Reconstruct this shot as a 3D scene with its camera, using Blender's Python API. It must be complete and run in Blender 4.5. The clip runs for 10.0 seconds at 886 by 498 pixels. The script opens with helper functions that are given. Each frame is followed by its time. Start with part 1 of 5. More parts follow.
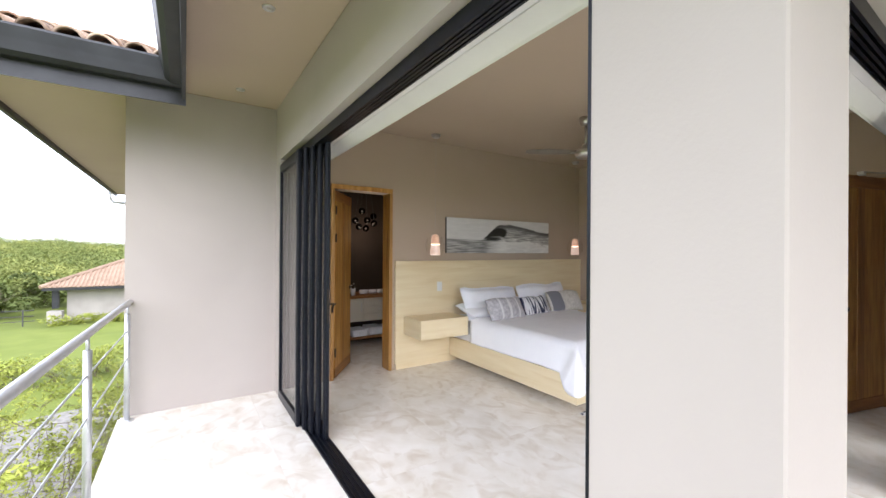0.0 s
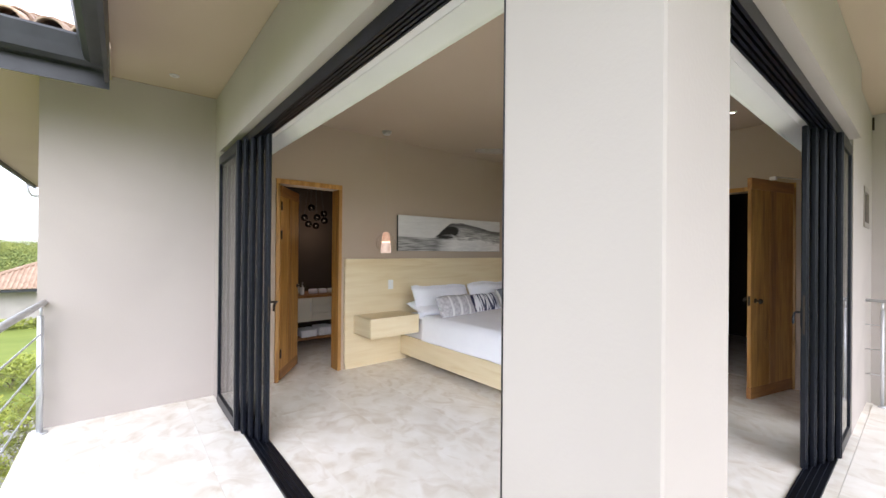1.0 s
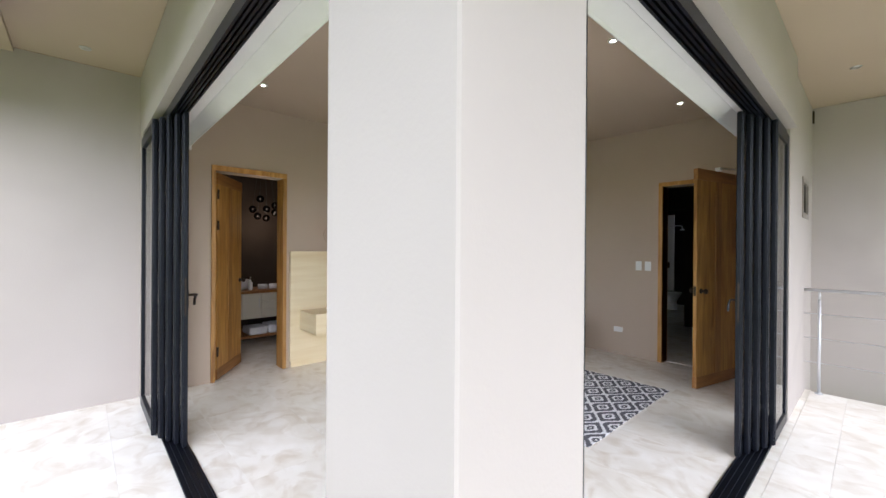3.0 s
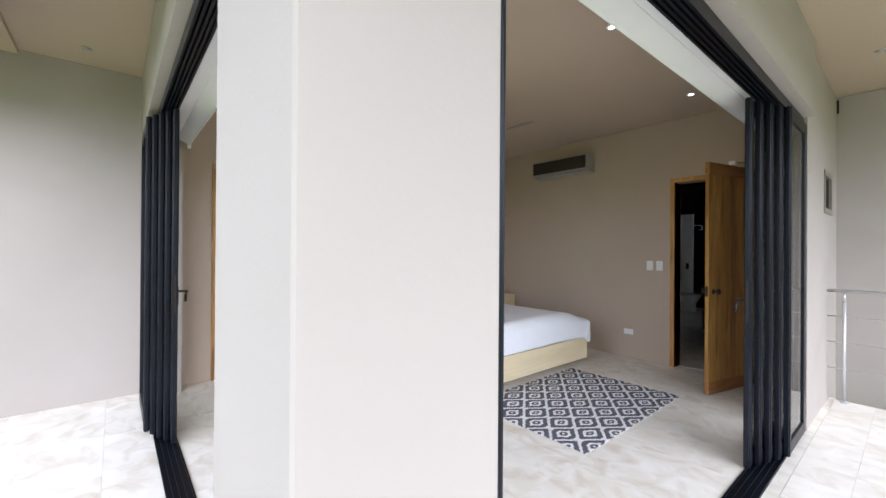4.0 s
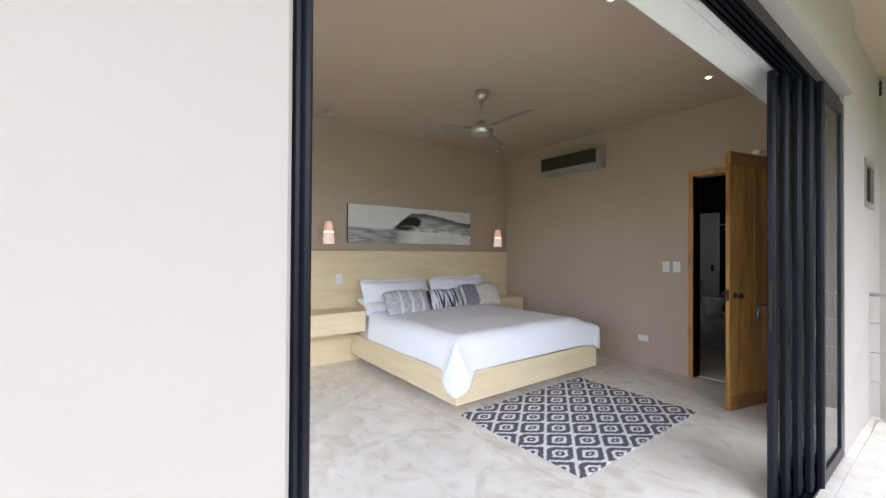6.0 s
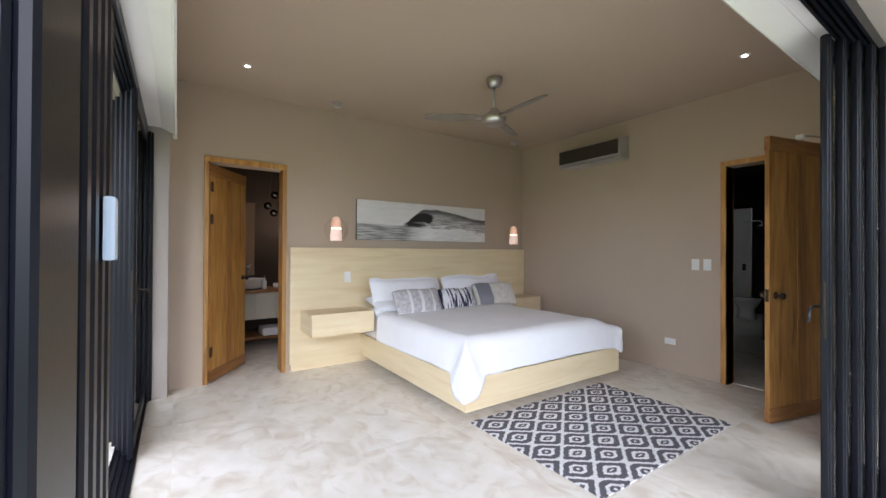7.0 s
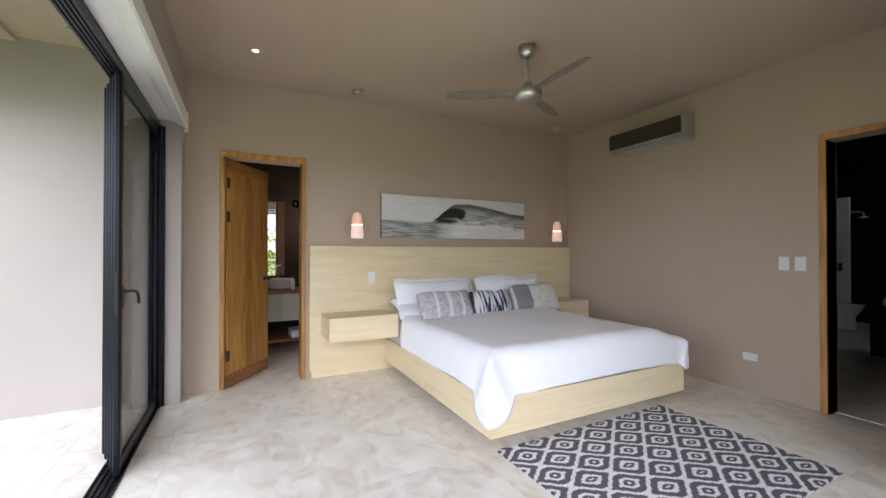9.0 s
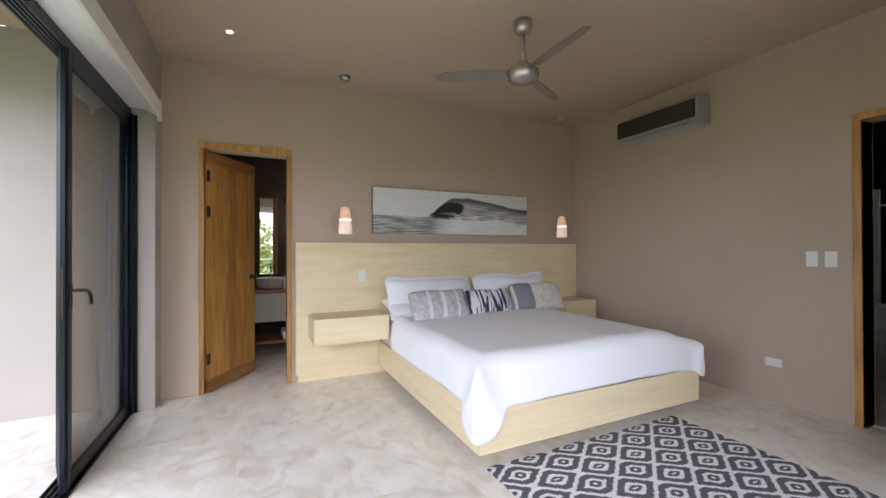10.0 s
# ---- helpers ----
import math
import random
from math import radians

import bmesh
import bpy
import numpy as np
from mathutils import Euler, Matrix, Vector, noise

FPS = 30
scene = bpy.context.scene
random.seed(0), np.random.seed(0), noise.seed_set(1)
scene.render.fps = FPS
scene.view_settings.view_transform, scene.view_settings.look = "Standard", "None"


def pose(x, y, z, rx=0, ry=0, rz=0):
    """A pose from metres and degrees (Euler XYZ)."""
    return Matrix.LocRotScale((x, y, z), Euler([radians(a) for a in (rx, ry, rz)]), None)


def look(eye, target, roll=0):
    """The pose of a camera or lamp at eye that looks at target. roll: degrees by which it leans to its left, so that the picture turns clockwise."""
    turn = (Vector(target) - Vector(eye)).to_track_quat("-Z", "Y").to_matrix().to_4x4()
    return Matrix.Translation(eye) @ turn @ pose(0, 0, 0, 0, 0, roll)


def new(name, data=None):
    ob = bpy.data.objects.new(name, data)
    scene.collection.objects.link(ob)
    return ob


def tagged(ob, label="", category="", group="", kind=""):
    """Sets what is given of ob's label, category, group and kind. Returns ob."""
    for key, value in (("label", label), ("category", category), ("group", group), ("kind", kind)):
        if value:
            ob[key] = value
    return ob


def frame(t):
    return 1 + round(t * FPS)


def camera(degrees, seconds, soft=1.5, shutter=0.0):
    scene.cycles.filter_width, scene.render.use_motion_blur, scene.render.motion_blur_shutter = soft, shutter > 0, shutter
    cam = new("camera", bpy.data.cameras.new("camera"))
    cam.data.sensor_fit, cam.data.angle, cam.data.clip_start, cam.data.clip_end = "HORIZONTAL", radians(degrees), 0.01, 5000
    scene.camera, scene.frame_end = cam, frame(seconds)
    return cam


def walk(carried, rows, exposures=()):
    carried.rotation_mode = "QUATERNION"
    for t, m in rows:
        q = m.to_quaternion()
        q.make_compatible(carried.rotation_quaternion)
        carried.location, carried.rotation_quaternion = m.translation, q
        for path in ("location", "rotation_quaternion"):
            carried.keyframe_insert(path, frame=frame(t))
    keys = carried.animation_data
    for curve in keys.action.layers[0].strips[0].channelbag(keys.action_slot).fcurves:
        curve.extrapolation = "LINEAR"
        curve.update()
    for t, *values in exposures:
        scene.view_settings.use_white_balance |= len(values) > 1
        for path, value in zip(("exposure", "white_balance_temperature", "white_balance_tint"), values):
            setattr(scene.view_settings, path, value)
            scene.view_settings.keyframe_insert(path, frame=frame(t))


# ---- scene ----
cam = camera(96.5, 10.0)
PATH = [
    (0, (0.197, 0.072, 1.536), (1.29, 1.747, 1.539), 0.4),
    (0.5, (0.215, 0.049, 1.523), (1.397, 1.663, 1.528), 0.4),
    (1, (0.274, 0.015, 1.504), (1.536, 1.566, 1.51), 0.5),
    (1.5, (0.349, -0.017, 1.49), (1.673, 1.482, 1.493), 0.5),
    (2, (0.424, -0.035, 1.47), (1.766, 1.448, 1.471), 0.4),
    (2.5, (0.513, -0.047, 1.455), (1.86, 1.431, 1.449), 0.4),
    (3, (0.611, -0.075, 1.437), (1.96, 1.401, 1.432), 0.4),
    (4.5, (0.919, -0.163, 1.387), (2.156, 1.408, 1.398), 0.4),
    (5, (1.004, -0.166, 1.386), (2.23, 1.414, 1.398), 0.4),
    (5.5, (1.102, -0.151, 1.388), (2.321, 1.434, 1.401), 0.5),
    (6.8, (1.345, -0.009, 1.344), (2.48, 1.638, 1.36), 0.2),
    (7, (1.389, 0.016, 1.344), (2.507, 1.674, 1.358), 0.3),
    (7.5, (1.494, 0.072, 1.331), (2.546, 1.773, 1.347), 0.1),
    (8, (1.585, 0.129, 1.33), (2.538, 1.888, 1.345), 0.0),
    (8.5, (1.685, 0.208, 1.331), (2.599, 1.987, 1.345), 0.0),
    (9, (1.809, 0.295, 1.319), (2.714, 2.079, 1.335), 0.0),
    (9.5, (1.936, 0.38, 1.297), (2.83, 2.169, 1.313), -0.0),
    (10, (2.082, 0.461, 1.291), (2.937, 2.269, 1.303), -0.2),
]
EXPOSURE = [(0.0, 1.04, 6000, 15), (2.5, 1.04, 5850, 14), (5.0, 1.00, 5690, 13), (7.2, 1.22, 5780, 14), (8.0, 1.18, 5790, 14), (10.0, 1.13, 5820, 15)]
walk(cam, [(t, look(eye, target, roll)) for t, eye, target, roll in PATH], EXPOSURE)

# ---- world and light ----
world = bpy.data.worlds.new("sky")
scene.world = world
world.use_nodes = True
wn, wl = world.node_tree.nodes, world.node_tree.links
wn.clear()
SUN_UP, SUN_TURN = 36.0, 199.0
w_out, w_bg = wn.new("ShaderNodeOutputWorld"), wn.new("ShaderNodeBackground")
w_sky, w_mix = wn.new("ShaderNodeTexSky"), wn.new("ShaderNodeMix")
w_sky.sky_type, w_sky.sun_disc = "NISHITA", False
w_sky.sun_elevation, w_sky.sun_rotation = radians(SUN_UP), radians(SUN_TURN)
w_tc, w_noise, w_ramp = wn.new("ShaderNodeTexCoord"), wn.new("ShaderNodeTexNoise"), wn.new("ShaderNodeValToRGB")
w_noise.inputs["Scale"].default_value, w_noise.inputs["Detail"].default_value = 3.0, 6.0
w_ramp.color_ramp.elements[0].position, w_ramp.color_ramp.elements[1].position = 0.30, 0.55
w_ramp.color_ramp.elements[0].color, w_ramp.color_ramp.elements[1].color = (0.55, 0.55, 0.55, 1), (0.95, 0.95, 0.95, 1)
w_mix.data_type = "RGBA"
w_mix.inputs[7].default_value = (10.0, 10.2, 10.6, 1)   # bright cloud
wl.new(w_tc.outputs["Generated"], w_noise.inputs["Vector"])
wl.new(w_noise.outputs["Fac"], w_ramp.inputs["Fac"])
wl.new(w_ramp.outputs["Color"], w_mix.inputs[0])
wl.new(w_sky.outputs["Color"], w_mix.inputs[6])
wl.new(w_mix.outputs[2], w_bg.inputs["Color"])
w_bg.inputs["Strength"].default_value = 0.15
wl.new(w_bg.outputs[0], w_out.inputs["Surface"])
sun = new("sun", bpy.data.lights.new("sun", "SUN"))
sun.data.energy, sun.data.angle, sun.data.color = 1.6, radians(55), (1.0, 0.96, 0.92)
sun.matrix_world = Matrix.Rotation(radians(-SUN_TURN), 4, "Z") @ Matrix.Rotation(radians(SUN_UP - 90), 4, "X")


DOWNLIGHTS = ((1.90, 3.92), (3.54, 1.26), (5.31, 1.34))
for lx, ly in DOWNLIGHTS:
    bulb = new("downlight_beam", bpy.data.lights.new("downlight_beam", "SPOT"))
    bulb.data.energy, bulb.data.color, bulb.data.spot_size, bulb.data.spot_blend, bulb.data.shadow_soft_size = 1.0, (1.0, 0.80, 0.56), radians(150), 1.0, 0.03
    bulb.location = (lx, ly, 2.975)

# the lit cluster lamp in the bathroom
glow = new("cluster_glow", bpy.data.lights.new("cluster_glow", "POINT"))
glow.data.energy, glow.data.color, glow.data.shadow_soft_size = 3.0, (1.0, 0.74, 0.50), 0.12
glow.location = (2.65, 6.08, 1.80)


# ---- materials ----
def mat(name, c1, c2=None, scale=4.0, rough=0.6, metal=0.0, bump=0.0, bscale=60.0, stretch=(1, 1, 1), vary=0.0, detail=4.0,
        big=0.0, c3=None, c3at=(0.55, 0.72), emit=None, power=0.0, coat=0.0):
    """A surface with two scales of colour noise, grain relief, and a chance tone for each object."""
    m = bpy.data.materials.new(name)
    m.use_nodes = True
    n, l = m.node_tree.nodes, m.node_tree.links
    b = n["Principled BSDF"]
    b.inputs["Roughness"].default_value, b.inputs["Metallic"].default_value = rough, metal
    b.inputs["Coat Weight"].default_value = coat
    if emit:
        b.inputs["Emission Color"].default_value, b.inputs["Emission Strength"].default_value = (*emit, 1), power
    c2 = c2 or c1
    tc, mp, info = n.new("ShaderNodeTexCoord"), n.new("ShaderNodeMapping"), n.new("ShaderNodeObjectInfo")
    mp.inputs["Scale"].default_value = stretch
    l.new(tc.outputs["Object"], mp.inputs["Vector"])
    if vary:
        shift = n.new("ShaderNodeVectorMath")
        shift.operation = "SCALE"
        shift.inputs[0].default_value = (17.0, 31.0, 23.0)
        l.new(info.outputs["Random"], shift.inputs["Scale"])
        l.new(shift.outputs[0], mp.inputs["Location"])
    no = n.new("ShaderNodeTexNoise")
    no.inputs["Scale"].default_value, no.inputs["Detail"].default_value = scale, detail
    l.new(mp.outputs[0], no.inputs["Vector"])
    ramp = n.new("ShaderNodeValToRGB")
    ramp.color_ramp.elements[0].position, ramp.color_ramp.elements[1].position = 0.32, 0.68
    ramp.color_ramp.elements[0].color, ramp.color_ramp.elements[1].color = (*c1, 1), (*c2, 1)
    l.new(no.outputs["Fac"], ramp.inputs["Fac"])
    colour = ramp.outputs["Color"]
    if c3:
        n3, r3, x3 = n.new("ShaderNodeTexNoise"), n.new("ShaderNodeValToRGB"), n.new("ShaderNodeMix")
        n3.inputs["Scale"].default_value, n3.inputs["Detail"].default_value = big or scale * 0.2, 3.0
        n3.inputs["Distortion"].default_value = 1.5
        l.new(mp.outputs[0], n3.inputs["Vector"])
        r3.color_ramp.elements[0].position, r3.color_ramp.elements[1].position = c3at
        l.new(n3.outputs["Fac"], r3.inputs["Fac"])
        x3.data_type = "RGBA"
        x3.inputs[7].default_value = (*c3, 1)
        l.new(r3.outputs["Color"], x3.inputs[0])
        l.new(colour, x3.inputs[6])
        colour = x3.outputs[2]
    if vary:
        hsv, mr = n.new("ShaderNodeHueSaturation"), n.new("ShaderNodeMapRange")
        mr.inputs[3].default_value, mr.inputs[4].default_value = 1 - vary, 1 + vary
        l.new(info.outputs["Random"], mr.inputs[0])
        l.new(mr.outputs[0], hsv.inputs["Value"])
        l.new(colour, hsv.inputs["Color"])
        colour = hsv.outputs["Color"]
    l.new(colour, b.inputs["Base Color"])
    if bump:
        nb, bu = n.new("ShaderNodeTexNoise"), n.new("ShaderNodeBump")
        nb.inputs["Scale"].default_value, nb.inputs["Detail"].default_value = bscale, 3.0
        bu.inputs["Strength"].default_value, bu.inputs["Distance"].default_value = bump, 0.004
        l.new(mp.outputs[0], nb.inputs["Vector"])
        l.new(nb.outputs["Fac"], bu.inputs["Height"])
        l.new(bu.outputs[0], b.inputs["Normal"])
    return m


def glass_mat(name, tint=(1, 1, 1), gloss=0.5, power=6.0):
    m = bpy.data.materials.new(name)
    m.use_nodes = True
    n, l = m.node_tree.nodes, m.node_tree.links
    n.clear()
    out, mix = n.new("ShaderNodeOutputMaterial"), n.new("ShaderNodeMixShader")
    tr, gl, fr, pw, mu = n.new("ShaderNodeBsdfTransparent"), n.new("ShaderNodeBsdfGlossy"), n.new("ShaderNodeLayerWeight"), n.new("ShaderNodeMath"), n.new("ShaderNodeMath")
    tr.inputs[0].default_value, gl.inputs["Roughness"].default_value = (*tint, 1), 0.01
    pw.operation, mu.operation = "POWER", "MULTIPLY_ADD"
    pw.inputs[1].default_value, mu.inputs[1].default_value, mu.inputs[2].default_value = power, gloss, 0.015
    l.new(fr.outputs["Facing"], pw.inputs[0])
    l.new(pw.outputs[0], mu.inputs[0])
    l.new(mu.outputs[0], mix.inputs[0])
    l.new(tr.outputs[0], mix.inputs[1])
    l.new(gl.outputs[0], mix.inputs[2])
    l.new(mix.outputs[0], out.inputs[0])
    return m


# one wall paint in two copies: this indoor one has warm lamplight in its colour
PAINT = mat("greige paint with lamp warmth", (0.485, 0.392, 0.306), (0.505, 0.411, 0.323), 1.2, 0.85, bump=0.12, bscale=90, c3=(0.467, 0.376, 0.292), big=0.5)
# same paint as it looks in daylight: cooler and greyer
EXT = mat("greige paint cooled for outdoors", (0.410, 0.370, 0.336), (0.432, 0.391, 0.356), 1.2, 0.85, bump=0.14, bscale=90, c3=(0.392, 0.353, 0.320), big=0.5)
# the downlights' warmth is coloured in here too
CEIL = mat("ceiling paint with lamp warmth", (0.48, 0.384, 0.288), (0.50, 0.403, 0.305), 1.0, 0.9, bump=0.08, bscale=70)
TILE = mat("cream marble tile", (0.77, 0.725, 0.64), (0.87, 0.84, 0.78), 4.6, 0.33, bump=0.05, bscale=14, stretch=(1.25, 1.0, 1),
           vary=0.03, detail=6.0, c3=(0.60, 0.52, 0.405), big=3.8, c3at=(0.47, 0.84))
GROUT = mat("grout", (0.70, 0.655, 0.575), (0.77, 0.725, 0.65), 30, 0.9)
BLACK = mat("charcoal aluminium", (0.004, 0.005, 0.009), (0.007, 0.0085, 0.014), 8, 0.33, 0.0, bump=0.03, bscale=200)
BLACK.node_tree.nodes["Principled BSDF"].inputs["Specular IOR Level"].default_value = 0.25
GUTTER = mat("painted gutter", (0.020, 0.021, 0.025), (0.034, 0.036, 0.042), 5, 0.45, 0.2, bump=0.08, bscale=40)
TEAK = mat("teak", (0.35, 0.165, 0.036), (0.53, 0.29, 0.08), 5, 0.42, stretch=(6, 6, 0.55), bump=0.12, bscale=40, vary=0.16, detail=6,
           c3=(0.24, 0.10, 0.022), big=1.5)
TEAKX2 = mat("dark teak heartwood", (0.26, 0.115, 0.03), (0.46, 0.23, 0.065), 5, 0.42, stretch=(7, 7, 0.5), bump=0.12, bscale=40, vary=0.1, detail=6)
TEAKX = mat("teak rail", (0.24, 0.10, 0.028), (0.38, 0.18, 0.055), 5, 0.42, stretch=(0.6, 6, 6), bump=0.12, bscale=40, vary=0.1, detail=6)
ASH = mat("pale ash veneer", (0.765, 0.630, 0.395), (0.82, 0.70, 0.47), 3.5, 0.42, stretch=(0.45, 0.45, 5.0), bump=0.05, bscale=50, detail=6,
          c3=(0.73, 0.585, 0.345), big=1.2, vary=0.02)
WHITE = mat("white plastic", (0.80, 0.80, 0.79), None, 5, 0.35)
SLOT = mat("dark slots", (0.05, 0.05, 0.05), None, 5, 0.5)
VALANCE = mat("white powder coat", (0.74, 0.74, 0.72), (0.78, 0.78, 0.76), 3, 0.4)
LINEN = mat("white cotton", (0.905, 0.91, 0.95), (0.925, 0.93, 0.965), 9, 0.9, bump=0.35, bscale=140)
PILLOW = mat("white pillow cotton", (0.84, 0.85, 0.90), (0.88, 0.89, 0.93), 7, 0.9, bump=0.25, bscale=30)
STEEL = mat("brushed steel", (0.55, 0.54, 0.52), (0.66, 0.65, 0.63), 14, 0.3, 1.0, bump=0.03, bscale=120)
RAIL = mat("satin rail steel", (0.56, 0.57, 0.59), (0.66, 0.67, 0.69), 9, 0.40, 0.6, bump=0.03, bscale=120)
BLADE = mat("grey fan blade", (0.20, 0.17, 0.14), (0.27, 0.235, 0.20), 9, 0.45, stretch=(1, 1, 1), bump=0.05)
AC_DARK = mat("smoked mirror panel", (0.030, 0.024, 0.020), (0.042, 0.034, 0.028), 3, 0.28, 0.0)
AC_SILVER = mat("silver plastic", (0.40, 0.39, 0.385), (0.47, 0.46, 0.455), 6, 0.35, 0.3)
BRONZE = mat("dark bronze", (0.035, 0.028, 0.022), (0.06, 0.045, 0.035), 20, 0.4, 0.8)
GLASS = glass_mat("clear glass", (0.935, 0.945, 0.94), 0.95, 3.6)
BULB_GLASS = glass_mat("globe glass", (0.99, 0.982, 0.975), 0.6, 3.6)
SMOKE_GLASS = glass_mat("smoked glass", (0.12, 0.13, 0.14), 0.6)
MIRROR = mat("mirror", (0.9, 0.9, 0.9), None, 1, 0.01, 1.0)
# dark brown plaster; the dimness of bathroom and hall is put into its colour
DIM_ROOM = mat("brown plaster darkened for dim rooms", (0.034, 0.024, 0.018), (0.046, 0.033, 0.025), 2, 0.85, bump=0.1, bscale=60)
PORCELAIN = mat("porcelain", (0.82, 0.82, 0.80), None, 3, 0.12, coat=0.5)
VANITY = mat("cream lacquer", (0.62, 0.57, 0.46), (0.66, 0.61, 0.50), 3, 0.4)
TOWEL = mat("white towel", (0.78, 0.78, 0.80), (0.86, 0.86, 0.88), 30, 0.95, bump=0.6, bscale=160)
LENS_ON = mat("lit lens", (0.9, 0.85, 0.75), None, 1, 0.4, emit=(1.0, 0.86, 0.66), power=40.0)
LENS_OFF = mat("frosted lens", (0.45, 0.42, 0.38), None, 1, 0.3)
AMBER = mat("lit amber shade", (0.62, 0.42, 0.31), (0.78, 0.60, 0.48), 26, 0.6, bump=0.3, bscale=50, emit=(1.0, 0.52, 0.32), power=0.18)
PEARL = mat("lit frosted shade", (0.74, 0.60, 0.52), (0.84, 0.72, 0.64), 26, 0.6, bump=0.3, bscale=50, emit=(1.0, 0.66, 0.50), power=0.20)
SPARK = mat("lit bulb", (1.0, 0.8, 0.6), None, 1, 0.4, emit=(1.0, 0.66, 0.42), power=1.5)
CLAY = mat("weathered clay tile", (0.30, 0.19, 0.12), (0.55, 0.42, 0.32), 6, 0.85, vary=0.3, bump=0.4, bscale=40, c3=(0.12, 0.10, 0.085), big=5)
CLAY_FAR = mat("orange clay tile", (0.28, 0.185, 0.125), (0.37, 0.265, 0.19), 2.2, 0.85, vary=0.1, c3=(0.22, 0.15, 0.10), big=0.6)
GRASS = mat("lawn", (0.125, 0.163, 0.016), (0.165, 0.200, 0.027), 0.8, 0.95, bump=0.6, bscale=12, c3=(0.130, 0.165, 0.030), big=0.15)
GRAVEL = mat("pale gravel", (0.19, 0.18, 0.16), (0.30, 0.285, 0.26), 9, 0.95, bump=0.7, bscale=25)
LEAF = mat("bright leaf", (0.25, 0.30, 0.035), (0.43, 0.46, 0.09), 2.5, 0.7, vary=0.2)
LEAF_D = mat("forest leaf", (0.070, 0.100, 0.022), (0.185, 0.225, 0.055), 0.20, 0.85, vary=0.1, c3=(0.33, 0.345, 0.095), big=0.10, c3at=(0.46, 0.64))
BARK = mat("bark", (0.12, 0.09, 0.065), (0.22, 0.18, 0.14), 12, 0.95, bump=0.8, bscale=30)
FAR_WALL = mat("grey stucco", (0.37, 0.345, 0.31), (0.43, 0.40, 0.365), 1.5, 0.9, bump=0.2, bscale=30)
BLUEPLATE = mat("pale blue enamel", (0.50, 0.62, 0.80), (0.56, 0.68, 0.84), 3, 0.25)


def banded(name, base, band, bands):
    """Cloth with bands across its width, at (from, to) shares of it."""
    m = mat(name, *base, 26, 0.42, bump=0.3, bscale=90)
    n, l = m.node_tree.nodes, m.node_tree.links
    b = n["Principled BSDF"]
    old = b.inputs["Base Color"].links[0].from_socket
    tc, sep = n.new("ShaderNodeTexCoord"), n.new("ShaderNodeSeparateXYZ")
    l.new(tc.outputs["Generated"], sep.inputs[0])
    total = None
    for lo, hi in bands:
        mr, cmp = n.new("ShaderNodeMath"), n.new("ShaderNodeMath")
        mr.operation, cmp.operation = "SUBTRACT", "COMPARE"
        cmp.inputs[1].default_value, cmp.inputs[2].default_value = (lo + hi) / 2, (hi - lo) / 2
        l.new(sep.outputs["X"], cmp.inputs[0])
        if total is None:
            total = cmp.outputs[0]
        else:
            mx = n.new("ShaderNodeMath")
            mx.operation = "MAXIMUM"
            l.new(total, mx.inputs[0])
            l.new(cmp.outputs[0], mx.inputs[1])
            total = mx.outputs[0]
    mix = n.new("ShaderNodeMix")
    mix.data_type = "RGBA"
    mix.inputs[7].default_value = (*band, 1)
    l.new(total, mix.inputs[0])
    l.new(old, mix.inputs[6])
    l.new(mix.outputs[2], b.inputs["Base Color"])
    return m


SILVER_BANDS = banded("silver satin with pale bands", ((0.38, 0.37, 0.39), (0.62, 0.60, 0.62)), (0.74, 0.73, 0.73), ((0.27, 0.32), (0.50, 0.57), (0.76, 0.81)))
BEIGE_BAND = banded("pale satin with a grey band", ((0.56, 0.53, 0.48), (0.72, 0.69, 0.64)), (0.20, 0.20, 0.23), ((0.06, 0.36),))


# ---- building helpers ----
def mesh_of(name, bm, material, smooth=False):
    me = bpy.data.meshes.new(name)
    bmesh.ops.recalc_face_normals(bm, faces=bm.faces)
    bm.to_mesh(me)
    bm.free()
    me.materials.append(material)
    if smooth:
        me.shade_smooth()
    return me


ORIGIN = {}


def thing(name, label, category, at=(0, 0, 0), group=""):
    """An empty at the base of a thing; its parts are given in world metres."""
    ob = tagged(new(name), label, category, group)
    ob.empty_display_size = 0.1
    ob.location = at
    ORIGIN[ob] = Matrix.Translation(at)
    return ob


def part(name, bm, material, parent=None, label="", smooth=False):
    ob = new(name, mesh_of(name, bm, material, smooth))
    if parent is not None:
        ob.parent = parent
        if parent in ORIGIN:
            ob.matrix_parent_inverse = ORIGIN[parent].inverted()
    if label:
        ob["label"] = label
    return ob


def single(name, bm, material, label, category, group="", kind="", smooth=False):
    return tagged(part(name, bm, material, smooth=smooth), label, category, group, kind)


def box(x0, x1, y0, y1, z0, z1, bevel=0.0, seg=2, bm=None):
    own = bmesh.new()
    bmesh.ops.create_cube(own, size=1.0, matrix=Matrix.LocRotScale(((x0 + x1) / 2, (y0 + y1) / 2, (z0 + z1) / 2), None, (abs(x1 - x0), abs(y1 - y0), abs(z1 - z0))))
    if bevel:
        bmesh.ops.bevel(own, geom=own.edges[:], offset=bevel, segments=seg, affect="EDGES", profile=0.7)
    if bm is None:
        return own
    join(bm, own)
    return bm


def join(bm, own, m=None):
    if m is not None:
        own.transform(m)
    me = bpy.data.meshes.new("tmp")
    own.to_mesh(me)
    own.free()
    bm.from_mesh(me)
    bpy.data.meshes.remove(me)
    return bm


